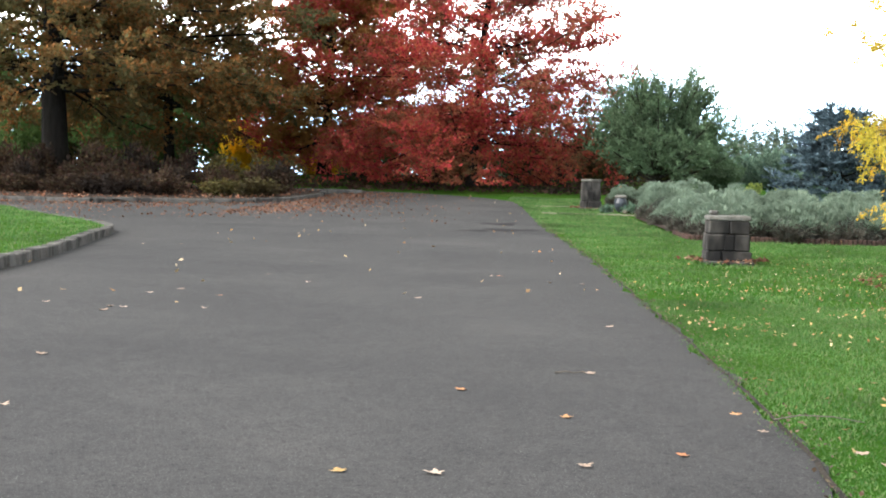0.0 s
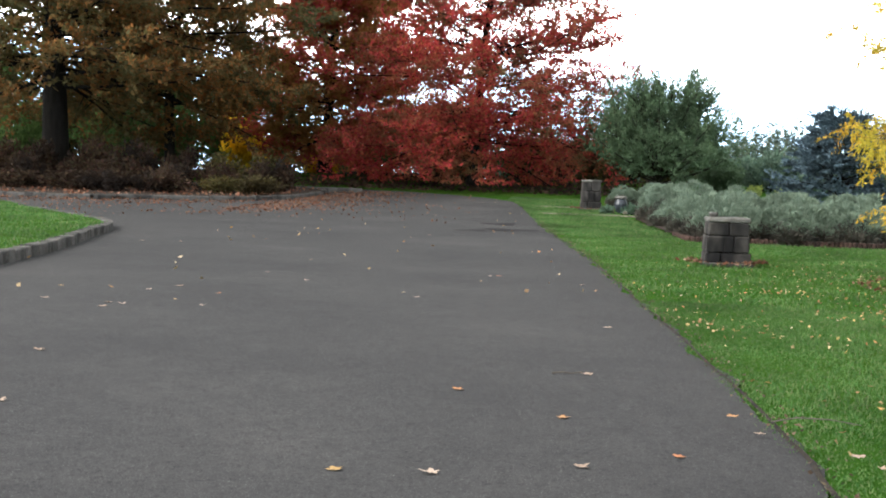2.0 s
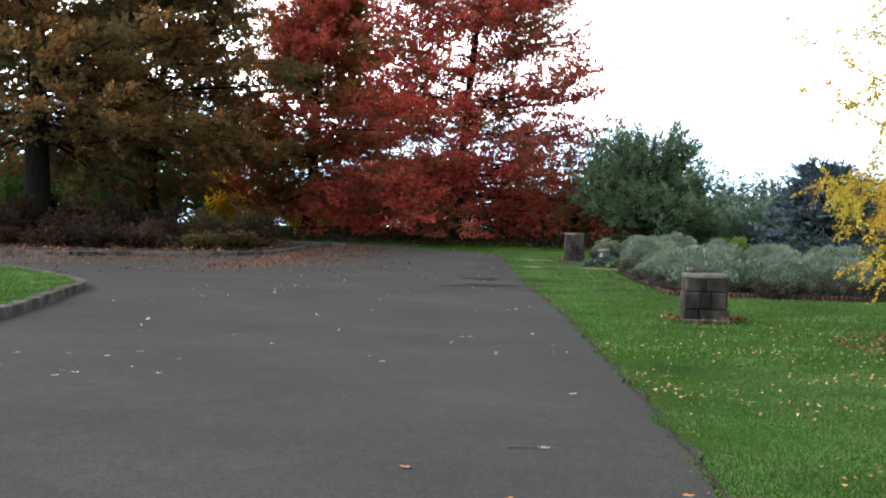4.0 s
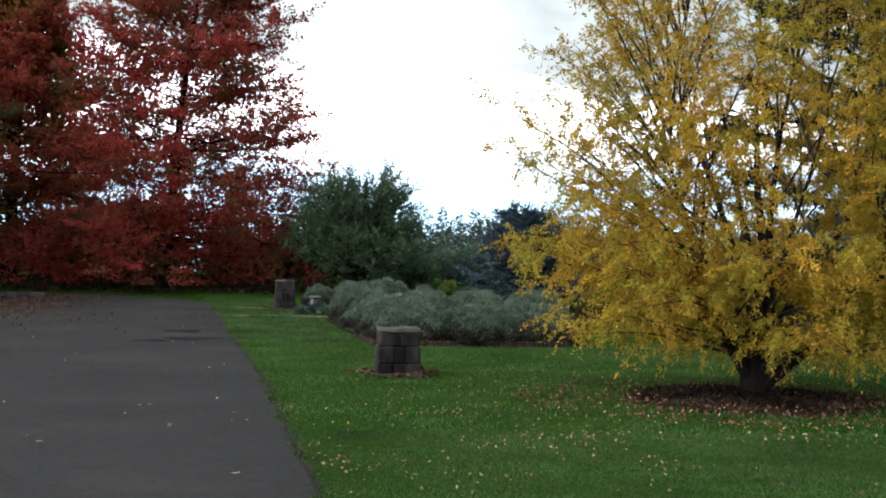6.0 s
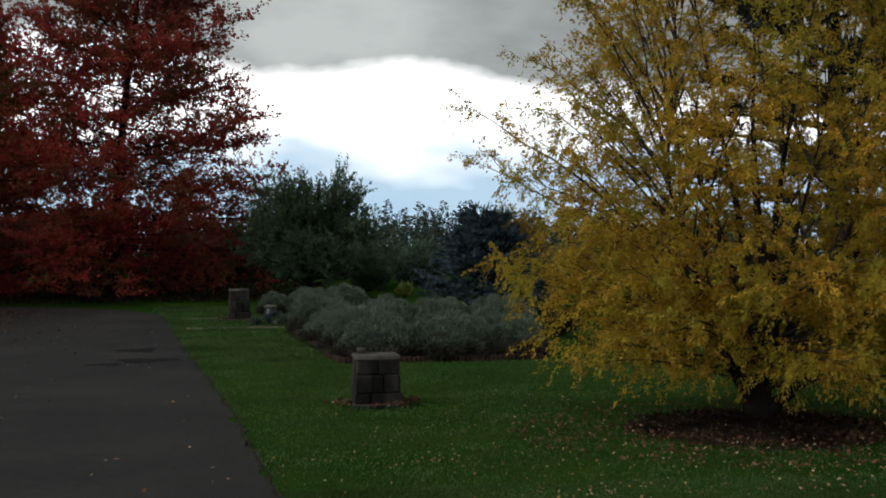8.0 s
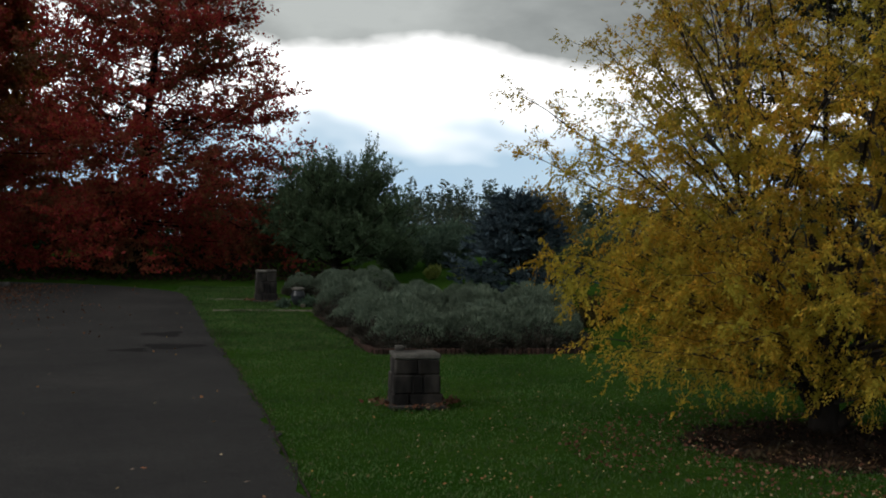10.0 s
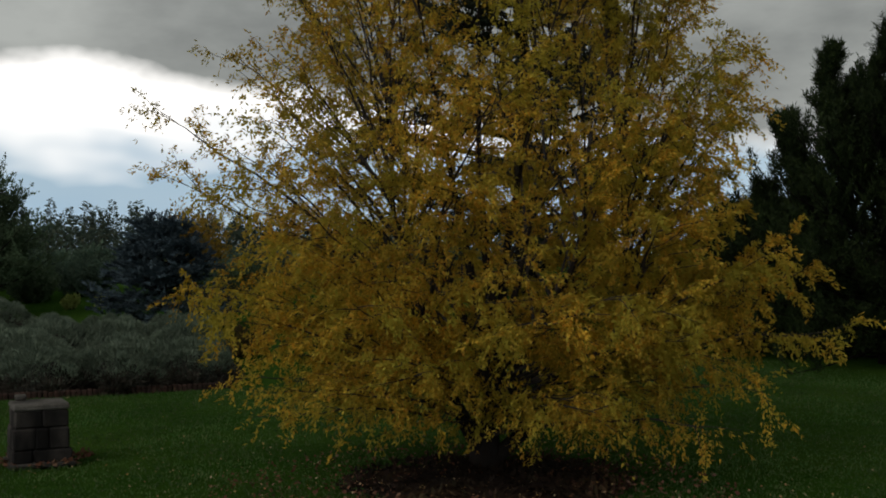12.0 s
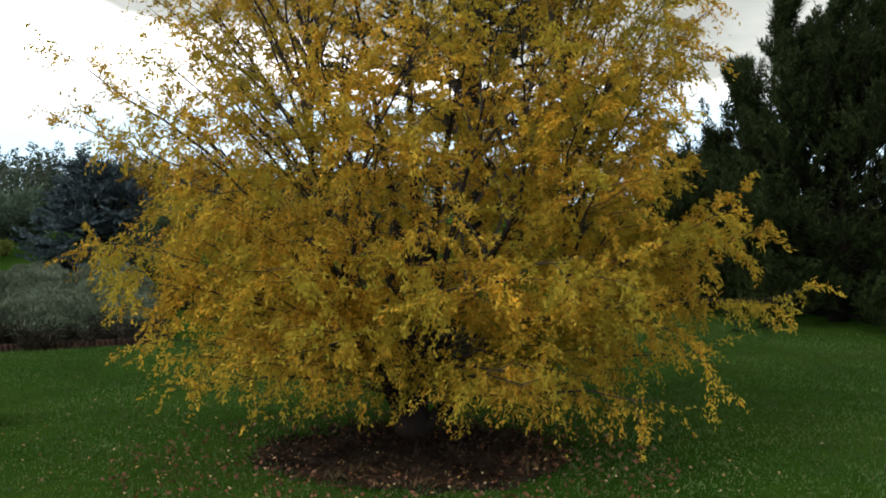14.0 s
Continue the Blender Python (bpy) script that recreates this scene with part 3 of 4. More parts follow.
def build_trees():
    oak = lambda w: (lambda u: w * (1 - u) ** 0.72 * (0.82 + 0.25 * min(1, u * 6)) + 0.4)
    tree("red_oak", (-5.1, 42.0), rng_of(11), 13.4, 0.19, oak(5.9), lambda u: -9 + 46 * u, 0.05, 0.08, 140, 14, 7, 12,
         (0.125, 0.085), M_RED, M_BARK_DARK, side_len=0.36, twig_len=0.70, flat=0.30, thick=0.18, low=1.35, label="tall pyramidal oak in scarlet autumn leaf beyond the drive", category="tree")
    tree("red_oak", (-12.1, 47.0), rng_of(12), 10.9, 0.25, oak(4.1), lambda u: -7 + 46 * u, 0.05, 0.12, 115, 12, 7, 13,
         (0.15, 0.10), M_CRIMSON, M_BARK_DARK, side_len=0.38, twig_len=0.72, flat=0.30, thick=0.18, low=1.25, label="crimson-leaved oak with a dark bare lower trunk", category="tree")
    tree("russet_oak", (-18.0, 36.0), rng_of(13), 12.5, 0.46, oak(8.4), lambda u: -7 + 46 * u, -0.10, 0.25, 110, 14, 7, 15,
         (0.16, 0.105), M_OAK, M_BARK_DARK, side_len=0.38, twig_len=0.75, flat=0.24, thick=0.17, label="broad oak with russet and olive leaves above the shrub bed", category="tree")
    tree("russet_oak", (-16.2, 41.0), rng_of(14), 11.0, 0.20, oak(4.3), lambda u: -4 + 44 * u, 0.02, 0.24, 66, 12, 6, 13,
         (0.17, 0.11), M_OAK, M_BARK_DARK, side_len=0.42, twig_len=0.7, flat=0.26, thick=0.20, label="slender oak with brown-orange leaves behind the shrub bed", category="tree")
    golden_tree()
    tree("apple_tree", (1.45, 39.0), rng_of(16), 1.9, 0.13, lambda u: 2.8 - 0.6 * u, lambda u: 6 + 46 * u, 0.40, 0.24, 58, 10, 5, 25,
         (0.096, 0.046), M_APPLE, M_BARK, side_len=0.40, twig_len=0.45, flat=0.5, thin=0.45, shoots=4, shoot_len=(0.5, 1.35), label="round-headed apple tree with grey-green leaves", category="tree")


build_trees()
# ---- shrubs, conifers, background ----
def bush(name, at, rx, ry, h, n, leaf, mat, seed, label, category="shrub", stems=9, bark=None, droop=0.0, rough=0.18):
    """A shrub: stems from one foot, and leaves in an uneven dome."""
    rng = rng_of(seed)
    root = tagged(new(name), label, category)
    root.location = (at[0], at[1], float(H(at[0], at[1])) + (at[2] if len(at) > 2 else 0) - 0.02)
    lines, lp, lw = [], [], []
    per = max(1, n // (stems * 7))
    for s in range(stems):
        a, r = rng.uniform(0, 2 * math.pi), math.sqrt(rng.uniform(0.02, 1))
        top = np.array((rx * r * math.cos(a) * 0.85, ry * r * math.sin(a) * 0.85, h * math.sqrt(max(0.12, 1 - r * r * 0.8)) * rng.uniform(0.75, 0.98)))
        m = bough(rng, (top[0] * 0.15, top[1] * 0.15, 0), top, float(np.linalg.norm(top)), 5, 0.1, 0.06)
        lines.append((m, np.linspace(0.02 + 0.006 * h, 0.004, 6)))
        for k in range(7):
            c, d = along(m, 0.35 + 0.65 * k / 6.0)
            spread = np.array((rx, ry, h)) * (0.24 + 0.06 * rng.uniform(-1, 1))
            q = rng.normal(0, 1, (per, 3))
            q = q / np.linalg.norm(q, axis=1, keepdims=True) * rng.uniform(0.3, 1.0, (per, 1)) ** 0.5
            lp.append(c + q * spread)
            lw.append(unit(q + np.array((0, 0, 0.5))))
    v, f = tubes(lines, 4)
    mesh_ob("stems", v, f, bark or M_BARK_DARK, root)
    lp, lw = np.concatenate(lp), np.concatenate(lw)
    k = lp[:, 2] > 0.03
    island_mesh("foliage", leaves(rng, lp[k], lw[k], leaf[0], leaf[1], 0.6, droop=droop), 4, mat, root)
    return root


def sprig_mound(seed, rx, h, n):
    """A lavender mound: a dense head of upright sprigs round a heart with shade painted in."""
    rng = rng_of(seed)
    root = tagged(new("lavender_bush"), "rounded silver-green lavender bush in the brick-edged bed", "shrub", "lavender bushes in the bed")
    tufts, per = 22, n // 34
    pos, way = [], []
    for k in range(tufts):
        a, el = k * 2.39996 + rng.uniform(-0.3, 0.3), math.asin(min(0.97, ((k + 0.5) / tufts) ** 1.1))
        d = np.array((math.cos(a) * math.cos(el), math.sin(a) * math.cos(el), math.sin(el)))
        c = d * np.array((rx, rx, h)) * rng.uniform(0.78, 0.88)
        rs = rng.uniform(0.15, 0.24)
        q = unit(rng.normal(0, 1, (per, 3)) + d * 1.1)
        pos.append(c + q * np.array((rs, rs, rs * 0.8)) * rng.uniform(0.72, 1.0, (per, 1)))
        way.append(unit(q + np.array((0, 0, 0.40))))
    q = unit(rng.normal(0, 1, (12 * per, 3)) * np.array((1, 1, 0.8)) + np.array((0, 0, 0.35)))
    wave = 0.90 + 0.07 * np.sin(q[:, 0] * 5 + seed) * np.sin(q[:, 1] * 6 + 2 * seed) + 0.05 * np.sin(q[:, 2] * 9 + q[:, 0] * 7)
    pos.append(q * np.array((rx, rx, h)) * wave[:, None] * rng.uniform(0.93, 1.0, (12 * per, 1)))
    way.append(unit(q + np.array((0, 0, 0.35))))
    pos, way = np.concatenate(pos), np.concatenate(way)
    up_ = pos[:, 2] > 0.0
    fresh = pos[:, 2] > 0.20 + rng.normal(0, 0.05, len(pos))
    island_mesh("foliage", leaves(rng, pos[up_ & fresh], way[up_ & fresh], 0.080, 0.017, 0.22), 4, M_LAV, root)
    island_mesh("dry_skirt", leaves(rng, pos[up_ & ~fresh], way[up_ & ~fresh], 0.13, 0.020, 0.22), 4, M_LAV_DRY, root, "dry grey-brown lower stems")
    # The heart fills the mound; its dark colour stands for inner shade.
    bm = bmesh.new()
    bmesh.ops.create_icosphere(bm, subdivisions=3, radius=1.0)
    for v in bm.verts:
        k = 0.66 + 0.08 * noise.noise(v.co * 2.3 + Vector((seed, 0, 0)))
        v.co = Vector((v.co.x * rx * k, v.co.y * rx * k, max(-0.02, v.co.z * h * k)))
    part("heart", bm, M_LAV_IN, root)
    return root


def build_lavender():
    rng = rng_of(21)
    kinds = [sprig_mound(31 + i, 0.74, 0.70, 9000) for i in range(4)]
    bed = [(2.25, 21.0), (5.55, 21.1), (6.1, 25), (6.4, 30.2), (1.35, 30.2), (1.1, 28.0), (1.75, 24.2)]
    spots = []
    y = 21.75
    row = 0
    while y < 30.3:
        t = (y - 21) / 9.2
        x0, x1 = 2.95 - 1.15 * min(1, t * 1.2), 5.05 + 0.9 * t
        n = int((x1 - x0) / 1.10) + 1
        for i in range(n):
            x = x0 + (x1 - x0) * (i + 0.5 * (row % 2) * 0.5) / max(1, n - 1) * 0.97
            spots.append((x + rng.uniform(-0.10, 0.10), y + rng.uniform(-0.14, 0.14), t))
        y += 1.12
        row += 1
    first = set()
    for x, y, t in spots:
        k = int(rng.integers(0, 4))
        s = rng.uniform(0.74, 1.0)
        sz = rng.uniform(0.72, 1.06) * (1.0 + 0.12 * min(1.0, 2 * t))
        z = float(H(x, y))
        if k not in first:
            first.add(k)
            kinds[k].location, kinds[k].scale = (x, y, z), (1, 1, 1)
            continue
        copy_thing(kinds[k], Matrix.Translation((x, y, z)) @ Matrix.Rotation(rng.uniform(0, 6.28), 4, "Z") @ Matrix.Diagonal((s, s, sz, 1)))
    small = [(0.55, 34.6, 0.72), (1.75, 32.8, 0.95), (2.45, 33.6, 1.1), (1.5, 34.8, 0.9)]
    for x, y, s in small:
        ob = copy_thing(kinds[int(x * 7) % 4], Matrix.Translation((x, y, float(H(x, y)))) @ Matrix.Rotation(x * 3, 4, "Z") @ Matrix.Diagonal((s, s, s * 1.05, 1)))
        tagged(ob, "small grey-green lavender bush near the far stone post", "shrub", "lavender bushes beyond the bed")


def needle_tree(name, at, seed, height, radius, spread_m, n_main, n_side, n_twig, n_leaf, leaf, mat, label, elev=(2, 40), lift=0.35, power=0.75, from_=0.04, flat=0.3, twig=0.35, side=0.42, spread=0.45, base=0.75, tiers=0):
    return tree(name, at, rng_of(seed), height, radius, lambda u: spread_m * (1 - u) ** power * (base + (1.05 - base) * min(1, u * 5)) + 0.18, lambda u: elev[0] + (elev[1] - elev[0]) * u, lift, from_,
                n_main, n_side, n_twig, n_leaf, leaf, mat, M_BARK_DARK, side_len=side, twig_len=twig, flat=flat, spread=spread, tiers=tiers, label=label)


def pine_tree(at, seed, leaders, skirt, label):
    """A pine: skirt of long limbs to the ground, and several leaders set with upswept tufted branches.
    leaders: (x, y, z) tips; skirt: limb reach by height."""
    rng = rng_of(seed)
    root = tagged(new("pine_tree"), label, "tree")
    root.location = (at[0], at[1], float(H(*at)) - 0.03)
    lines, lp, lw = [], [], []

    def tuft(g, way, length, n):
        t = np.linspace(0.05, 1.0, n)[:, None]
        lp.append(g + way * length * t + rng.normal(0, 0.018, (n, 3)))
        lw.append(unit(way + rng.normal(0, 0.55, (n, 3))))

    def limb(p0, way, length, lift, r, n):
        m = bough(rng, p0, way, length, 6, lift, 0.06)
        lines.append((m, np.linspace(r, 0.006, 7)))
        for j in range(n):
            f = 0.25 + 0.75 * (j + rng.uniform(0, 1)) / n
            q, d = along(m, f)
            w = radians(rng.uniform(25, 75)) * (1 if j % 2 else -1)
            hd = np.array((d[0] * math.cos(w) - d[1] * math.sin(w), d[0] * math.sin(w) + d[1] * math.cos(w), d[2] + rng.uniform(0.0, 0.5)))
            b = bough(rng, q, hd, (0.18 + 0.30 * length * (1.1 - 0.8 * f)) * rng.uniform(0.7, 1.2), 3, 0.4, 0.06)
            lines.append((b, np.linspace(0.009, 0.004, 4)))
            for k in range(4):
                g, d2 = along(b, 0.25 + 0.75 * (k + rng.uniform(0, 1)) / 4)
                tuft(g, unit(d2 * 0.7 + np.array((0, 0, 0.55)) + rng.normal(0, 0.28, 3)), rng.uniform(0.16, 0.30), 26)
        tuft(m[-1], unit(m[-1] - m[-2] + np.array((0, 0, 0.1))), 0.3, 22)

    top = np.array(leaders[0], float)
    trunk = bough(rng, (0, 0, 0), top, float(np.linalg.norm(top)), 12, 0.0, 0.015)
    lines.append((trunk, np.linspace(0.20, 0.02, 13)))
    paths = [trunk]
    for tip in leaders[1:]:
        tip = np.array(tip, float)
        f = max(0.12, (tip[2] - 2.9) / top[2])
        p0, _ = along(trunk, f)
        t = np.linspace(0, 1, 9)[:, None]
        bend = np.array((tip[0], tip[1], p0[2] + 0.4 * (tip[2] - p0[2])))
        m = p0 * (1 - t) ** 2 + bend * 2 * t * (1 - t) + tip * t * t
        lines.append((m, np.linspace(0.09, 0.015, 9)))
        paths.append(m)
    for n, m in enumerate(paths):
        z0, z1 = m[0][2], m[-1][2]
        lo = max(z0, 2.4) if n == 0 else z0 + 0.5
        for z in np.arange(lo, z1 - 0.05, 0.17):
            f = (z - z0) / (z1 - z0)
            p0, _ = along(m, min(0.99, f))
            for c in range(3):
                az = rng.uniform(0, 6.28)
                reach = (0.14 + 0.66 * min(1.0, (z1 - z) / 1.5)) * rng.uniform(0.6, 1.15)
                e = radians(rng.uniform(20, 50))
                limb(p0, (math.cos(az) * math.cos(e), math.sin(az) * math.cos(e), math.sin(e)), reach, 0.9, 0.018, 4)
    zs, rs = [p[0] for p in skirt], [p[1] for p in skirt]
    for i in range(150):
        z = zs[0] + (zs[-1] - zs[0]) * ((i + 0.5) / 150) ** 1.2
        az = i * 2.39996 + rng.uniform(-0.3, 0.3)
        p0, _ = along(trunk, z / top[2])
        limb(p0, (math.cos(az), math.sin(az), -0.06 + 0.14 * z), float(np.interp(z, zs, rs)) * rng.uniform(0.72, 1.08), 0.02 + 0.26 * z, 0.03, 9)
    v, f = tubes(lines[:len(leaders)], 8)
    mesh_ob("trunk", v, f, M_BARK_DARK, root, smooth=True)
    v, f = tubes(lines[len(leaders):], 5)
    mesh_ob("limb", v, f, M_BARK_DARK, root, smooth=True)
    lp, lw = np.concatenate(lp), np.concatenate(lw)
    keep = lp[:, 2] > 0.03
    island_mesh("needles", leaves(rng, lp[keep], lw[keep], 0.115, 0.019, 0.20), 4, M_PINE, root)
    return root


def build_conifers():
    needle_tree("blue_spruce", (6.47, 33.6), 41, 2.6, 0.07, 1.80, 96, 9, 4, 17, (0.11, 0.034), M_SPRUCE, "broad low blue spruce with tiered silvery branches", (-6, 14), 0.10, 0.60, 0.04, 0.05, 0.26, 0.44, 0.25, tiers=7)
    pine_tree((17.3, 19.8), 42, [(0.0, 0.0, 6.0), (-0.66, 0.58, 5.6), (0.60, -0.54, 5.7), (-1.35, 1.2, 4.45)],
              [(0.12, 3.0), (1.2, 3.1), (2.2, 2.7), (3.2, 1.9), (4.2, 0.95)], "dark green pine with several upswept tufted tops")
    pine_tree((18.6, 16.0), 44, [(0.0, 0.0, 3.8), (-0.9, 0.5, 3.2), (0.6, -0.6, 3.6)],
              [(0.12, 2.6), (1.2, 2.5), (2.0, 1.9), (2.6, 1.3), (3.0, 0.8)], "smaller dark green pine beside the taller one")
    pine_tree((16.9, 22.9), 45, [(0.0, 0.0, 3.3), (0.7, -0.3, 2.9), (-0.6, 0.4, 2.7)],
              [(0.12, 2.1), (0.9, 2.1), (1.6, 1.7), (2.4, 1.0)], "low dark pine in the shade of the taller one")
    needle_tree("fir_tree", (15.4, 31.0), 43, 15.0, 0.30, 4.5, 60, 9, 4, 18, (0.32, 0.075), M_FIR, "tall dark fir standing behind the golden tree", (-2, 25), 0.1, 0.85, 0.06, 0.15, 0.5, 0.40, 0.5)


def far_woods():
    """The distant edge of the woods: many ragged conifers and a few round heads, as one mass."""
    rng = rng_of(51)
    out = []
    for i in range(470):
        open_view = i < 300
        x = rng.uniform(-22, 85) if open_view else rng.uniform(-90, 185)
        y = 160 + rng.uniform(0, 50)
        hh = rng.uniform(5.6, 8.8) * (1.0 + 0.12 * math.sin(x * 0.09)) + 0.03 * (y - 160)
        conifer = rng.uniform() < 0.62
        n = 270 if open_view else 110
        u = rng.uniform(0, 1, n) ** 1.2
        a = rng.uniform(0, 2 * math.pi, n)
        wid = (1.7 * (1 - u) ** 0.8 + 0.12) if conifer else 2.3 * np.sqrt(np.clip(1 - (u * 1.25 - 0.35) ** 2, 0.05, 1))
        r = wid * rng.uniform(0.35, 1.0, n)
        pos = np.stack((x + r * np.cos(a), y + r * np.sin(a), 1.0 + u * hh * (1 if conifer else 0.8)), 1)
        way = np.stack((np.cos(a), np.sin(a), np.full(n, -0.15 if conifer else 0.4)), 1)
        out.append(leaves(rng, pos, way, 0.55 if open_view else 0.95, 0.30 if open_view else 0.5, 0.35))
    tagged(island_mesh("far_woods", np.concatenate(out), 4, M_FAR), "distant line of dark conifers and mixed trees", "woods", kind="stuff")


def build_background():
    far_woods()
    for i, (x, y, h, r) in enumerate(((4.5, 70, 2.0, 2.4), (8.5, 66, 1.7, 2.6), (12.5, 72, 1.9, 2.6), (16.5, 69, 1.6, 2.5), (0.5, 74, 2.0, 2.6), (21, 74, 1.3, 2.8), (26, 70, 1.2, 2.7))):
        bush("background_tree", (x, y), r, r, h, 3800, (0.30, 0.17), M_TEAL, 60 + i, "blue-green leafy tree at the edge of the field", "tree", stems=16)
    hedge = [(-38, 55, 3.6), (-34, 53, 3.2), (-30, 56, 3.4), (-26.5, 52, 3.2), (-23, 54, 2.8), (-19.5, 60, 1.9), (-15.5, 61, 1.5), (-11.5, 52, 2.0), (-8, 50.5, 1.9), (-4.6, 51, 1.8), (-1.2, 51, 1.9), (2.2, 56, 1.0)]
    for i, (x, y, h) in enumerate(hedge):
        bush("hedge_shrub", (x, y), 2.3, 1.5, h, 2700, (0.24, 0.13), M_HEDGE, 80 + i, "dark green hedge shrub behind the oaks", "shrub", stems=14)
    for i, (x, y, r, h) in enumerate(((-27, 41, 2.4, 3.0), (-23.0, 42.5, 2.2, 2.7), (-19.6, 43.5, 1.9, 2.9), (-17.4, 44.5, 1.7, 2.4), (-31, 43, 2.6, 3.2))):
        bush("green_shrub", (x, y), r, r, h, 4200, (0.20, 0.11), M_GREEN, 100 + i, "leafy green shrub in the shade of the oaks", "shrub", stems=14)
    for i, (x, y, r, h) in enumerate(((-36, 50, 3.4, 7.0), (-29.5, 48.5, 3.2, 6.4), (-24.5, 50, 3.0, 5.6), (-40, 44, 3.4, 7.5), (-20.5, 46.5, 1.9, 4.2), (-21.5, 50, 3.0, 8.0), (-18.6, 53, 2.0, 5.2), (-27.0, 45.5, 2.8, 7.5))):
        bush("shade_tree", (x, y), r, r, h, 4800, (0.29, 0.17), M_GREEN if i % 2 else M_OAK, 150 + i, "dense olive-brown tree behind the oaks", "tree", stems=18)
    bush("crimson_tree", (-9.3, 56), 2.4, 2.2, 4.6, 6000, (0.20, 0.12), M_CRIMSON, 158, "crimson tree between the two red oaks", "tree", stems=18)
    for i, (x, y, r, h) in enumerate(((-16.0, 47, 0.9, 2.5), (-15.3, 48, 0.7, 1.7), (-13.1, 48.5, 0.5, 1.0), (-12.6, 48.6, 0.6, 0.7))):
        bush("yellow_shrub", (x, y), r, r * 0.8, h, 3200, (0.16, 0.10), M_BRIGHT_YELLOW, 110 + i, "yellow shrub in the distance with backlight put into its leaf colour", "shrub")
    for i, (x, y, r, h, m) in enumerate(((-1.3, 46.5, 1.1, 1.9, M_OLIVE), (-2.9, 47.5, 1.3, 1.6, M_SHRUB), (-6.5, 47.5, 1.6, 1.2, M_HEDGE), (0.3, 48.5, 1.4, 2.3, M_OLIVE))):
        bush("mixed_shrub", (x, y), r, r, h, 4200, (0.14, 0.08), m, 120 + i, "brown-green shrub between the oak and the apple tree", "shrub")
    for i, (x, y) in enumerate(((4.6, 40.0), (5.5, 40.2))):
        bush("golden_shrub", (x, y), 0.30, 0.26, 0.48, 700, (0.09, 0.05), M_LIME, 130 + i, "small yellow-green shrub behind the lavender", "shrub", stems=6)
    for i, (x, y, r, h) in enumerate(((3.5, 42.8, 1.1, 1.0), (5.3, 44.2, 1.2, 1.2), (3.4, 49, 1.3, 1.0), (6.0, 50, 1.5, 1.1), (9.0, 49, 1.6, 1.0), (12.2, 50, 1.7, 1.2), (10.6, 44, 1.2, 1.1), (15.5, 48, 1.7, 1.5), (19.5, 47, 1.8, 2.0))):
        bush("field_shrub", (x, y), r, r * 0.9, h, 4200, (0.15, 0.08), M_TEAL if i % 2 else M_APPLE, 170 + i, "soft blue-green shrub at the back of the garden", "shrub", stems=12)
    bush("amber_tree", (11.0, 56), 1.7, 1.5, 3.5, 5200, (0.17, 0.09), M_AMBER, 139, "amber and olive tree at the back of the garden", "tree", stems=16)
    bush("olive_shrub", (6.6, 26.5), 0.85, 0.85, 0.62, 3000, (0.11, 0.04), M_OLIVE, 134, "low grey-olive shrub beside the lavender", "shrub")
    # Filler shrubs added to block sky light through the pines' lower gaps.
    for i, (x, y, h) in enumerate(((19.6, 25.4, 2.4), (20.6, 23.2, 3.4), (21.6, 20.6, 3.8), (22.0, 17.6, 3.6))):
        bush("backing_shrub", (x, y), 1.9, 1.6, h, 2600, (0.20, 0.11), M_FIR, 190 + i, "dark evergreen shrub added to block sky gaps behind the pines", "shrub", stems=12)
    bush("lime_shrub", (23.6, 34.2), 1.3, 1.1, 2.0, 2600, (0.16, 0.10), M_LIME, 135, "pale lime-green shrub beyond the lawn", "shrub")


def build_shrub_bed():
    rng = rng_of(71)
    spots = []
    for i in range(46):
        x = -9.6 - 23 * (i / 45.0) ** 1.1 + rng.uniform(-0.3, 0.3)
        y = 30.6 + 0.6 * rng.uniform(0, 1) + (i % 3) * 1.6 + (0.9 if x > -11 else 0) - 0.05 * max(0, -14 - x) + 0.2
        spots.append((x, min(y, 35.6), i))
    kinds = {}
    for x, y, i in spots:
        olive = x > -12.2 and i % 3 != 1
        key = ("o" if olive else "s", i % 3)
        h = 0.5 + 0.30 * (i % 3) + rng.uniform(-0.08, 0.15) + (0.05 if not olive else -0.12)
        if key not in kinds:
            kinds[key] = bush("bed_shrub", (0, 0), 0.85, 0.75, 1.0, 1900, (0.14, 0.080), M_OLIVE if olive else M_SHRUB, 140 + i,
                              "yellow-olive low shrub in the mulched bed" if olive else "rusty brown low shrub in the mulched bed", "shrub", stems=12)
            tagged(kinds[key], group="shrubs in the mulched bed")
            kinds[key].location, kinds[key].scale = (x, y, float(H(x, y)) + 0.09), (1, 1, h)
        else:
            k = kinds[key]
            s = rng.uniform(0.85, 1.25)
            c = copy_thing(k, Matrix.Identity(4))
            c.matrix_basis = Matrix.Translation((x, y, float(H(x, y)) + 0.09)) @ Matrix.Rotation(rng.uniform(0, 6.28), 4, "Z") @ Matrix.Diagonal((s, s, h, 1))


build_lavender()
build_conifers()
build_background()
build_shrub_bed()


# ---- stone posts ----
def chipped_block(rng, sx, sy, sz, bevel=0.012, rough=0.006):
    """A stone block, its top at z = sz, with worn edges and slightly uneven faces."""
    bm = bmesh.new()
    bmesh.ops.create_cube(bm, size=1.0)
    for v in bm.verts:
        v.co = Vector((v.co.x * sx + rng.uniform(-1, 1) * rough, v.co.y * sy + rng.uniform(-1, 1) * rough, (v.co.z + 0.5) * sz + rng.uniform(-1, 1) * 0.003))
    bmesh.ops.bevel(bm, geom=bm.edges[:], offset=bevel, segments=1, affect="EDGES")
    return bm


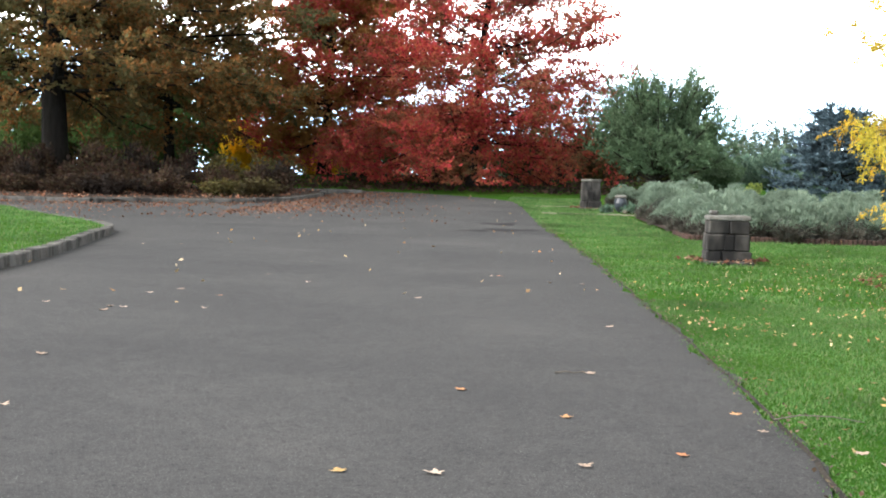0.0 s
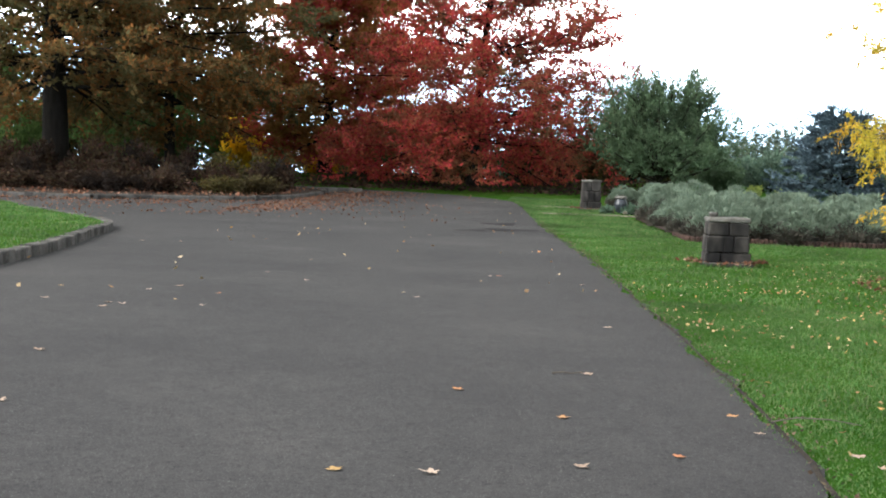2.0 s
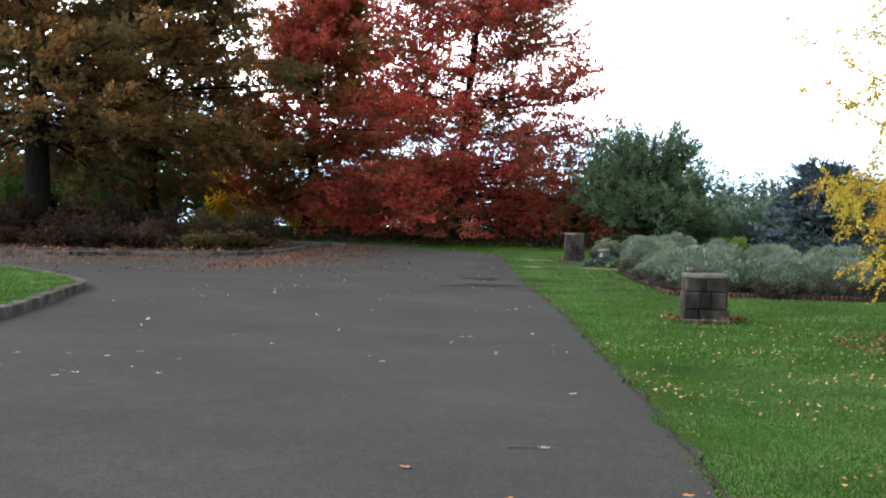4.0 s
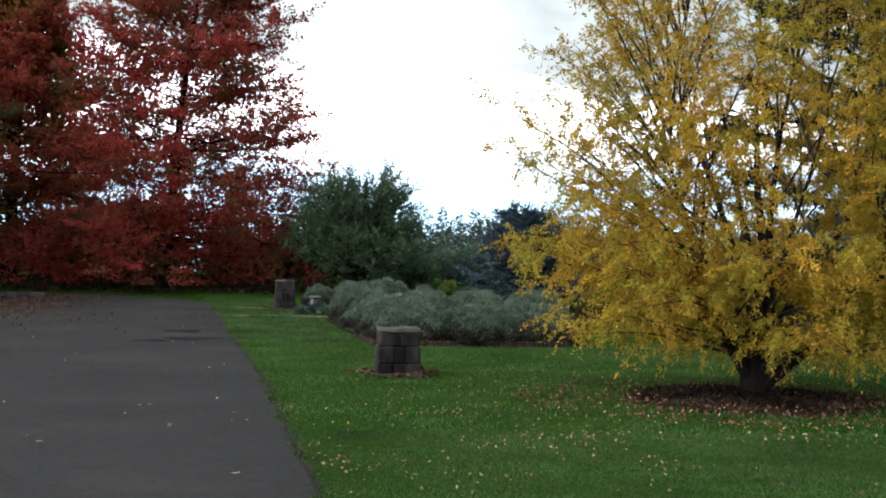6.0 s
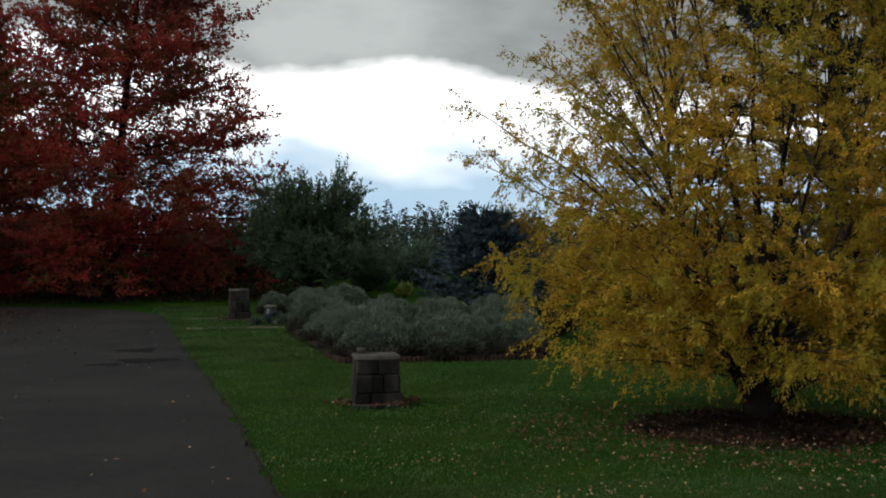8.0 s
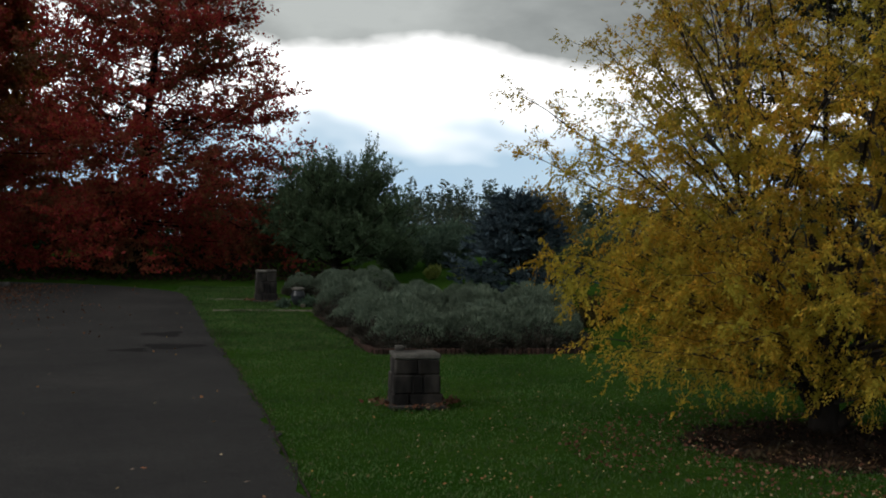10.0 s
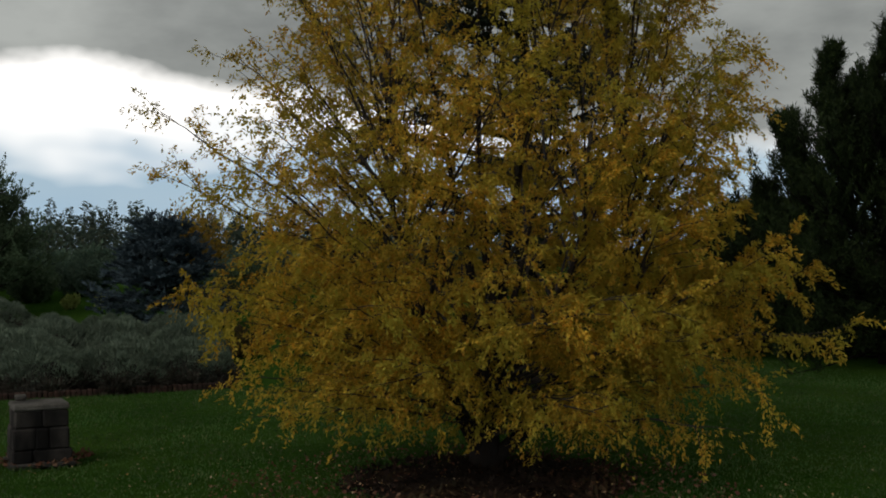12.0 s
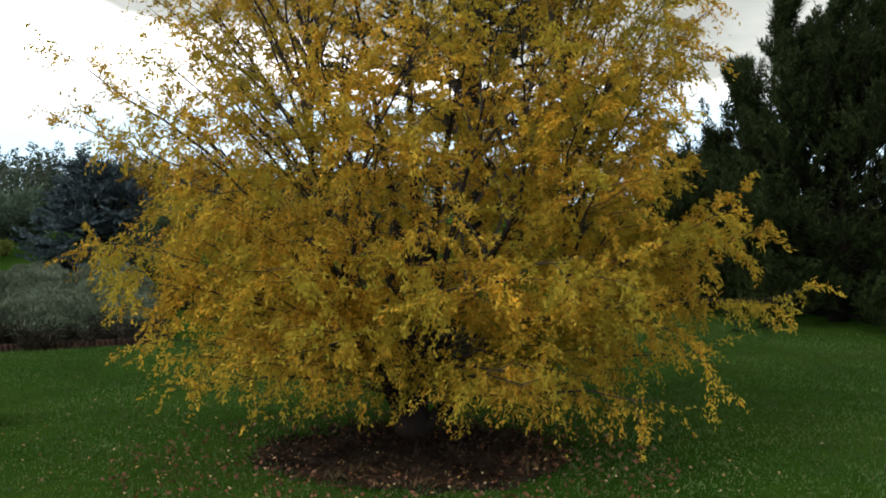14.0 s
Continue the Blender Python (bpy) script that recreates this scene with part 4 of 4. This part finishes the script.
def stone_post(at, width, height, seed, turn, label):
    rng = rng_of(seed)
    post = tagged(new("stone_post"), label, "post", "stone posts by the drive")
    post.location, post.rotation_euler = (at[0], at[1], float(H(*at)) - 0.02), (0, 0, turn)
    base = part("footing", chipped_block(rng, width * 1.16, width * 1.16, 0.05), M_KERB, post)
    courses = [(0.22, (0.34, 0.66)), (0.36, (0.40, 0.24, 0.36)), (0.29, (0.52, 0.48))]
    z = 0.045
    body = height - 0.045 - 0.06
    for c, (share, cuts) in enumerate(courses):
        hh = body * share / 0.87
        w = width * (1.03 - 0.04 * c)
        x = -w / 2
        for k, cut in enumerate(cuts):
            bw = w * cut
            for side in (-1, 1):
                d = w / 2
                b = part("stone", chipped_block(rng, bw - 0.002, d - 0.002, hh - 0.002, 0.016, 0.009), M_STONE, post)
                b.location = (x + bw / 2 + rng.uniform(-0.004, 0.004), side * d / 2 + rng.uniform(-0.005, 0.005), z)
            x += bw
        z += hh
    cap = part("cap", chipped_block(rng, width * 0.97, width * 0.97, 0.06, 0.016), M_CAP, post, "paler weathered cap stone")
    cap.location = (0, 0, z)
    return post, z + 0.06


post_near, top_near = stone_post((2.50, 14.91), 0.535, 0.605, 5, radians(4), "square grey stone post of weathered blocks on the lawn")
loose = tagged(part("loose_stone", chipped_block(rng_of(6), 0.11, 0.13, 0.055, 0.014), M_CAP, None), "small pale stone lying on the post's cap", "stone")
loose.location = (2.34, 15.10, top_near - 0.02)
post_far, top_far = stone_post((-0.28, 32.55), 0.55, 0.82, 7, radians(6), "square grey stone post beside the garden path")


def garden_urn():
    """A glazed urn, turned from a profile, with a pale rim."""
    root = tagged(new("garden_urn"), "dark blue glazed garden urn with a pale top", "urn")
    root.location = (0.58, 31.5, float(H(0.58, 31.5)) - 0.01)
    m, nt, p, out = material("blue_glaze")
    nt.links.new(ramp(nt, noise_of(nt, 14, 4), [(0.3, (0.016, 0.018, 0.024)), (0.7, (0.034, 0.040, 0.048))]), p.inputs["Base Color"])
    p.inputs["Roughness"].default_value = 0.3

    def turned(name, prof, mat):
        bm = bmesh.new()
        rings = [[bm.verts.new((r * math.cos(2 * math.pi * k / 20), r * math.sin(2 * math.pi * k / 20), z)) for k in range(20)] for r, z in prof]
        for a, b in zip(rings, rings[1:]):
            for k in range(20):
                bm.faces.new((a[k], a[(k + 1) % 20], b[(k + 1) % 20], b[k]))
        bm.faces.new(rings[0][::-1])
        bm.faces.new(rings[-1])
        return part(name, bm, mat, root)

    turned("body", [(0.09, 0), (0.12, 0.03), (0.17, 0.14), (0.18, 0.24), (0.15, 0.33), (0.13, 0.37)], m)
    turned("rim", [(0.13, 0.37), (0.165, 0.385), (0.165, 0.42), (0.12, 0.45)], M_CAP)


garden_urn()
for i, (x, y, s) in enumerate(((0.36, 31.1, 0.15), (0.72, 31.0, 0.13), (0.15, 31.3, 0.12))):
    rk = tagged(part("border_stone", chipped_block(rng_of(200 + i), s, s * 0.8, s * 0.75, s * 0.22), M_SLAB, None), "pale rounded border stone beside the urn", "stone", "border stones")
    rk.location, rk.rotation_euler = (x, y, float(H(x, y)) - 0.03), (0, 0, i * 0.8)
for i, (x, y) in enumerate(((0.25, 30.8), (0.9, 31.2))):
    bush("blue_green_plant", (x, y), 0.26, 0.22, 0.22, 500, (0.10, 0.05), M_TEAL, 210 + i, "low blue-green leafy plant by the urn", "plant", stems=6)


def edging_strip(x0, x1, y, seed):
    """Pale stone strips along the garden path, laid end to end."""
    rng = rng_of(seed)
    root = tagged(new("path_edging"), "pale stone edging strips of the garden path", "edging", kind="structure")
    x = x0
    while x < x1:
        ln = rng.uniform(0.42, 0.56)
        b = part("strip", chipped_block(rng, ln - 0.01, 0.13, 0.07, 0.01), M_SLAB, root)
        b.location = (x + ln / 2, y + rng.uniform(-0.012, 0.012), float(H(x, y)) - 0.055)
        x += ln


edging_strip(-1.35, 1.2, 29.95, 8)
edging_strip(-1.85, 0.6, 33.0, 9)


# ---- mulch under the golden tree ----
def mulch_mound():
    rng = rng_of(77)
    bm = bmesh.new()
    n = 40
    mid = bm.verts.new((6.1, 12.2, 0.035))
    rings = []
    for k in range(1, 6):
        ring = []
        for i in range(n):
            a = 2 * math.pi * i / n
            r = 1.25 * k / 5 * (1 + 0.10 * math.sin(a * 3) + 0.05 * rng.uniform(-1, 1))
            ring.append(bm.verts.new((6.1 + r * math.cos(a), 12.2 + r * math.sin(a), -0.005 + 0.035 * (1 - (k / 5) ** 2) + rng.uniform(-0.012, 0.012) - (0.02 if k == 5 else 0))))
        rings.append(ring)
    for i in range(n):
        bm.faces.new((mid, rings[0][i], rings[0][(i + 1) % n]))
        for a, b in zip(rings, rings[1:]):
            bm.faces.new((a[i], b[i], b[(i + 1) % n], a[(i + 1) % n]))
    tagged(part("mulch_ring", bm, M_MULCH, None), "dark bark mulch strewn with leaves under the golden tree", "mulch", kind="structure")
    n = 2600
    r, a = 1.3 * np.sqrt(rng.uniform(0, 1, n)), rng.uniform(0, 2 * math.pi, n)
    pos = np.stack((6.1 + r * np.cos(a), 12.2 + r * np.sin(a), 0.035 * np.clip(1 - (r / 1.25) ** 2, 0, 1) + 0.012), 1)
    way = np.stack((np.cos(a * 7), np.sin(a * 5), np.full(n, 0.15)), 1)
    tagged(island_mesh("bark_chips", leaves(rng, pos, way, 0.09, 0.03, 0.3, up=1), 4, M_SHRUB), "dark bark chips and dead leaves round the stems", "mulch", kind="stuff")


mulch_mound()


def bed_soil():
    line = [(2.2, 20.95), (5.6, 21.1), (6.2, 25), (6.5, 30.6), (1.3, 30.6), (1.05, 28.4), (1.72, 24.2)]
    bm = bmesh.new()
    vs = []
    for (x0, y0), (x1, y1) in zip(line, line[1:] + line[:1]):
        for k in range(8):
            x, y = x0 + (x1 - x0) * k / 8, y0 + (y1 - y0) * k / 8
            vs.append(bm.verts.new((x, y, float(H(x, y)) + 0.03)))
    f = bm.faces.new(vs)
    bmesh.ops.triangulate(bm, faces=[f])
    tagged(part("bed_soil", bm, M_MULCH, None), "dark soil of the lavender bed", "planting bed", kind="structure")


bed_soil()


# ---- fallen leaves and twigs ----
def lobed_leaf(seed, mat):
    """One curled, lobed leaf about 6 cm long."""
    rng = rng_of(seed)
    bm = bmesh.new()
    mid = bm.verts.new((0, 0, 0.004))
    ring = []
    k = 16
    for i in range(k):
        a = 2 * math.pi * i / k
        r = (0.034 if i % 3 else 0.018) * (1.15 + 0.35 * math.cos(a)) * rng.uniform(0.85, 1.15)
        ring.append(bm.verts.new((r * math.cos(a), r * 0.85 * math.sin(a), 0.004 + 4.0 * r * r * rng.uniform(0.2, 1.8) * abs(math.sin(a)) + rng.uniform(0, 0.003))))
    for i in range(k):
        bm.faces.new((mid, ring[i], ring[(i + 1) % k]))
    ob = part("fallen_leaf", bm, mat, None)
    return ob


def plain_leaf_material(name, a, b):
    m, nt, p, out = material(name)
    oi = nt.nodes.new("ShaderNodeObjectInfo")
    c = ramp(nt, oi.outputs["Random"], [(0, a), (1, b)])
    c = mix(nt, 0.7, c, ramp(nt, noise_of(nt, 60, 3), [(0.3, (0.6, 0.55, 0.5)), (0.7, (1.2, 1.2, 1.2))]), "MULTIPLY")
    nt.links.new(c, p.inputs["Base Color"])
    p.inputs["Roughness"].default_value = 0.7
    return m


def road_leaves():
    rng = rng_of(91)
    pale = plain_leaf_material("pale_curled_leaf", (0.26, 0.18, 0.13), (0.42, 0.32, 0.25))
    rust = plain_leaf_material("rust_curled_leaf", (0.40, 0.14, 0.06), (0.36, 0.24, 0.08))
    kinds = [lobed_leaf(300 + i, pale if i < 3 else rust) for i in range(5)]
    spots = [(-1.94, 10.36), (-1.35, 9.72), (-2.11, 8.68), (-1.63, 8.31), (-2.9, 8.26), (-2.58, 7.41), (-2.05, 7.34), (-1.99, 7.09), (-1.93, 7.3), (-2.21, 8.31),
             (-1.41, 7.46), (-1.37, 5.2), (-0.84, 3.94), (0.73, 3.28), (1.03, 3.33), (1.49, 3.57), (1.36, 4.37), (0.86, 4.85), (-0.17, 8.77), (1.38, 7.45),
             (2.04, 4.65), (2.13, 4.32), (1.82, 3.82), (1.39, 5.49), (1.0, 10.63), (0.07, 11.15), (0.16, 11.21), (2.44, 4.02), (2.50, 3.86), (2.58, 3.95), (2.62, 4.25), (2.9, 5.0), (3.05, 5.7), (2.75, 4.7)]
    for i, (x, y) in enumerate(spots):
        k = kinds[i] if i < 5 else copy_thing(kinds[int(rng.integers(0, 5)) if i > 12 else int(rng.integers(0, 3))], Matrix.Identity(4))
        s = rng.uniform(0.6, 0.95)
        k.matrix_basis = Matrix.Translation((x, y, 0.013)) @ Matrix.Rotation(rng.uniform(0, 6.28), 4, "Z") @ Matrix.Diagonal((s, s, s, 1))
        warm = k.data.materials[0] == rust
        tagged(k, "rust-coloured curled leaf lying on the asphalt" if warm else "pale dry curled leaf lying on the asphalt", "leaf", "leaves on the drive")


def scatter(name, rng, pts, size, mat, label, lift=0.012, curl=0.5):
    pts = np.asarray(pts)
    n = len(pts)
    pos = np.column_stack((pts[:, 0], pts[:, 1], H(pts[:, 0], pts[:, 1]) + lift + rng.uniform(0, 0.012, n)))
    a = rng.uniform(0, 2 * math.pi, n)
    way = np.stack((np.cos(a), np.sin(a), rng.uniform(-0.05, 0.6, n)), 1)
    tagged(island_mesh(name, leaves(rng, pos, way, size, size * 0.7, 0.2, up=curl), 4, mat), label, "leaves", kind="stuff")


def road_x(y):
    """The drive's right edge at y."""
    k = int(np.argmin(np.abs(ROAD_RIGHT[:, 1] - y) + (ROAD_RIGHT[:, 1] > 36) * 100))
    return ROAD_RIGHT[k, 0]


EDGE_Y = np.arange(-5, 36, 0.25)
EDGE_X = np.array([road_x(v) for v in EDGE_Y])


def build_litter():
    rng = rng_of(92)
    # lawn between the drive and the golden tree
    n = 18000
    x, y = rng.uniform(0, 12, n), rng.uniform(3, 21, n)
    keep = x > np.interp(y, EDGE_Y, EDGE_X) + 0.05
    near = np.exp(-(((x - 5.2) / 2.4) ** 2 + ((y - 11.5) / 2.8) ** 2))
    clump = 0.5 + 0.5 * np.sin(x * 2.1 + np.sin(y * 1.7)) * np.sin(y * 1.9 + x)
    keep &= rng.uniform(0, 1, n) < 0.010 + 0.75 * near * (0.4 + 0.6 * clump) + 1.0 * clump ** 3 * (y < 11.0) * (x < 6.0)
    scatter("lawn_leaves", rng, np.column_stack((x, y))[keep], 0.030, M_LITTER, "yellow and tan leaves scattered over the lawn", 0.03)
    # red-brown drift along the shrub bed's kerb
    n = 34000
    x, y = rng.uniform(-20, -2.6, n), rng.uniform(20, 37, n)
    bed_y = np.interp(x, [-20, -15.4, -13.2, -11.2, -9.4, -8.5], [27.9, 28.2, 28.7, 29.4, 30.6, 34.0])
    d = bed_y - y
    keep = (d > -0.05) & (rng.uniform(0, 1, n) < np.exp(-np.maximum(d, 0) / 1.5) * 0.85 + 0.03) & (x < -8.4)
    side = (x > -8.5) & (x < np.interp(y, EDGE_Y, EDGE_X) - 0.2) & (y > 23)
    keep |= side & (rng.uniform(0, 1, n) < 0.9 * np.exp(-((x + 8.3) / 1.7) ** 2) * np.clip((y - 23) / 5, 0, 1) + 0.02)
    scatter("drift_leaves", rng, np.column_stack((x, y))[keep], 0.068, M_LITTER_RED, "drift of red-brown oak leaves on the asphalt by the kerb", 0.02)
    # thin scatter over the drive
    n = 110
    x, y = rng.uniform(-5.5, 2.0, n), rng.uniform(7.5, 34, n)
    keep = x < np.interp(y, EDGE_Y, EDGE_X) - 0.1
    scatter("scattered_leaves", rng, np.column_stack((x, y))[keep], 0.05, M_LITTER, "small pale leaves and debris scattered on the drive", 0.014)
    # litter and grit along the asphalt's edge
    n = 700
    y = rng.uniform(2, 26, n)
    x = np.interp(y, EDGE_Y, EDGE_X) + rng.normal(0.03, 0.06, n)
    scatter("edge_litter", rng, np.column_stack((x, y)), 0.020, M_DEBRIS, "brown leaf litter along the ragged edge of the asphalt", 0.012)
    r, a = 0.3 + 1.9 * np.sqrt(rng.uniform(0, 1, 1300)), rng.uniform(0, 2 * math.pi, 1300)
    scatter("ring_leaves", rng, np.column_stack((5.8 + r * np.cos(a), 11.9 + r * np.sin(a))), 0.042, M_LITTER_RED, "tan and russet leaves fallen on the mulch under the tree", 0.035)
    # little piles at the foot of the posts
    for px, py, seed in ((2.52, 14.95, 1), (-0.28, 32.6, 2)):
        a = rng.uniform(0, 2 * math.pi, 150)
        r = rng.normal(0.42, 0.07, 150)
        scatter("post_leaves", rng, np.column_stack((px + r * np.cos(a), py + r * np.sin(a) * 0.9)), 0.07, M_LITTER_RED, "brown leaves gathered at the foot of the stone post", 0.02)
    # under the scarlet oak: dark litter added to imitate the crown's shade on the grass
    n = 9000
    r, a = 7.0 * np.sqrt(rng.uniform(0, 1, n)), rng.uniform(0, 2 * math.pi, n)
    x, y = -4.85 + r * np.cos(a), 42 + r * np.sin(a)
    keep = (y > 38.6) & (rng.uniform(0, 1, n) < 0.7)
    scatter("shade_litter", rng, np.column_stack((x, y))[keep], 0.15, M_SHRUB, "dark brown leaf litter standing in for shade on the grass under the scarlet oak", 0.02)
    # in the mulched bed
    n = 2600
    x, y = rng.uniform(-30, -8.9, n), rng.uniform(28.2, 36, n)
    keep = inside([tuple(p) for p in SHRUB_BED[::2]], x, y)
    scatter("bed_leaves", rng, np.column_stack((x, y))[keep], 0.11, M_LITTER_RED, "fallen leaves on the bark mulch", 0.13)


def twig(name, pts, r, label):
    v, f = tubes([(np.array(pts, float), np.linspace(r, r * 0.5, len(pts)))], 6)
    return tagged(mesh_ob(name, v, f, M_TWIG, smooth=True), label, "twig")


def damp_patch():
    """A darker worn patch in the asphalt."""
    m, nt, p, out = material("worn_asphalt")
    nt.links.new(ramp(nt, noise_of(nt, 30, 4), [(0.3, (0.018, 0.017, 0.018)), (0.7, (0.034, 0.033, 0.033))]), p.inputs["Base Color"])
    p.inputs["Roughness"].default_value = 0.95
    p.inputs["Specular IOR Level"].default_value = 0.05
    rng = rng_of(17)
    bm = bmesh.new()
    for cx, cy, rx, ry in ((-1.15, 21.9, 0.48, 0.45), (-1.7, 21.2, 0.28, 0.25), (-1.6, 24.2, 0.35, 0.5)):
        ring = []
        for i in range(26):
            a = 2 * math.pi * i / 26
            k = 1 + 0.3 * math.sin(a * 3 + cx * 5) + rng.uniform(-0.16, 0.16)
            x, y = cx + rx * k * math.cos(a), cy + ry * k * math.sin(a)
            ring.append(bm.verts.new((x, y, float(H(x, y)) + 0.0165)))
        bm.faces.new(ring)
    tagged(part("worn_patch", bm, m, None), "dark worn patches in the asphalt of the drive", "road", kind="structure")


damp_patch()
def edge_soil():
    """A ragged strip of bare brown soil between asphalt and grass."""
    rng = rng_of(18)
    verts, faces = [], []
    n = 0
    for i, (x, y) in enumerate(zip(np.interp(np.arange(0, 34, 0.12), EDGE_Y, EDGE_X), np.arange(0, 34, 0.12))):
        w = 0.0 + 0.035 * (0.5 + 0.5 * math.sin(y * 2.1) * math.sin(y * 0.7)) + rng.uniform(0, 0.02)
        z = float(H(x, y))
        verts += [(x - 0.014, y, z - 0.004), (x + w * 0.15, y, z - 0.002 + rng.uniform(0, 0.003)), (x + w * 0.35 + 0.008, y, z - 0.016)]
        if i:
            a = 3 * i
            faces += [(a - 3, a - 2, a + 1, a), (a - 2, a - 1, a + 2, a + 1)]
    tagged(mesh_ob("edge_soil", verts, faces, M_SOIL), "bare brown soil along the edge of the asphalt", "soil", kind="structure")


edge_soil()
road_leaves()
build_litter()
twig("twig", [(1.22, 5.45, 0.018), (1.27, 5.48, 0.022), (1.31, 5.46, 0.02), (1.36, 5.50, 0.024)], 0.006, "short dry twig on the asphalt")
twig("grass_stalk", [(2.18, 4.50, 0.03), (2.28, 4.49, 0.055), (2.40, 4.47, 0.06), (2.52, 4.47, 0.045)], 0.004, "long pale stalk lying over the edge of the lawn")
for a in range(3):
    w = a * 2.1
    twig("garden_stake", [(-14.3 + 0.28 * math.cos(w), 35 + 0.28 * math.sin(w), 0.42), (-14.3 + 0.02 * math.cos(w), 35.0, 1.6)], 0.016, "pale wooden stake of a tripod in the shrub bed")


# ---- grass ----
def grass(name, x0, x1, y0, y1, n, height, wide, seed, label, where=None, lift=0.0):
    rng = rng_of(seed)
    x, y = rng.uniform(x0, x1, n), rng.uniform(y0, y1, n)
    if where is None:
        fade = np.clip((x1 - x) / 1.5, 0, 1) * np.clip((y - y0) / 0.5 + 0.2, 0, 1)
        keep = rng.uniform(0, 1, n) < fade
        keep &= x > np.interp(y, EDGE_Y, EDGE_X) + 0.025 * rng.normal(0, 1, n) - 0.035 + 0.035 * np.sin(y * 4.3 + np.sin(y * 1.9)) * np.sin(y * 1.3)
        keep &= (x - 6.1) ** 2 + (y - 12.2) ** 2 > 1.2
        keep &= ~((x > 2.25 - 0.17 * (y - 21)) & (y > 20.9) & (x < 6.6))
    else:
        keep = inside(where, x, y)
    x, y = x[keep], y[keep]
    n = len(x)
    a = rng.uniform(0, 2 * math.pi, n)
    h = height * rng.uniform(0.5, 1.25, n) * (0.8 + 0.35 * np.sin(x * 3.1 + np.sin(y * 2.3)) * np.sin(y * 2.7))
    w = wide * rng.uniform(0.7, 1.25, n)
    base = np.column_stack((x, y, H(x, y) - 0.012 + lift))
    side = np.column_stack((np.cos(a), np.sin(a), np.zeros(n))) * w[:, None]
    tip = base + np.column_stack((rng.normal(0, 0.45, n) * h, rng.normal(0, 0.45, n) * h, h))
    tagged(island_mesh(name, np.stack((base - side, base + side, tip), 1), 3, M_GRASS), label, "grass", kind="stuff")


grass("lawn_grass", 1.2, 7.0, 2.2, 9.7, 160000, 0.021, 0.0042, 95, "short green lawn grass by the drive")
grass("lawn_grass", 0.0, 16, 9.2, 22, 110000, 0.034, 0.0080, 96, "short green lawn grass round the posts")
grass("lawn_grass", -3.0, 3.2, 21.4, 37, 60000, 0.045, 0.014, 97, "short green lawn grass beside the lavender bed")
grass("island_grass", -20, -3.5, 8, 25.4, 75000, 0.045, 0.011, 98, "short green grass on the raised island", [tuple(p) for p in ISLAND[::2]], 0.125)


# ---- kerbs and brick edging, piece by piece ----
def block_row(root, name, line, length, width, height, mat, gap, seed, inward):
    """Blocks end to end along a line; four shapes share their meshes."""
    rng = rng_of(seed)
    meshes = []
    for k in range(4):
        bm = chipped_block(rng, length - gap, width, height, min(0.014, height * 0.12))
        me = bpy.data.meshes.new(name)
        bm.to_mesh(me)
        bm.free()
        me.materials.append(mat)
        meshes.append(me)
    seg = np.linalg.norm(np.diff(line, axis=0), axis=1)
    cum = np.concatenate(([0], np.cumsum(seg)))
    s = 0.0
    while s + length < cum[-1]:
        p = [np.interp(s + length / 2, cum, line[:, k]) for k in (0, 1)]
        q = [np.interp(s + length, cum, line[:, k]) for k in (0, 1)]
        o = [np.interp(s, cum, line[:, k]) for k in (0, 1)]
        a = math.atan2(q[1] - o[1], q[0] - o[0])
        b = new(name, meshes[int(rng.integers(0, 4))])
        b.parent = root
        b.location = (p[0] - math.sin(a) * inward, p[1] + math.cos(a) * inward, float(H(p[0], p[1])) - 0.04 + rng.uniform(-0.006, 0.006))
        b.rotation_euler = (rng.uniform(-0.02, 0.02), rng.uniform(-0.02, 0.02), a + rng.uniform(-0.03, 0.03))
        s += length


k1 = tagged(new("island_kerb"), "grey block kerb with dark open joints round the lawn island", "kerb", kind="structure")
block_row(k1, "kerb_block", ISLAND[(ISLAND[:, 0] > -16)], 0.28, 0.16, 0.17, M_KERB, 0.045, 97, 0.0)
k2 = tagged(new("bed_kerb"), "low grey concrete kerb along the shrub bed", "kerb", kind="structure")
block_row(k2, "kerb_block", SHRUB_BED[(SHRUB_BED[:, 0] > -26)], 0.6, 0.15, 0.17, M_KERB, 0.008, 98, 0.0)
k3 = tagged(new("brick_edging"), "red-brown soldier brick edging of the lavender bed", "edging", kind="structure")
for line in ([(2.2, 20.9), (4.0, 20.98), (5.65, 21.08)], [(1.93, 22.6), (2.2, 20.95)]):
    block_row(k3, "brick", np.array(line), 0.078, 0.10, 0.115, M_BRICK, 0.010, 99, 0.0)
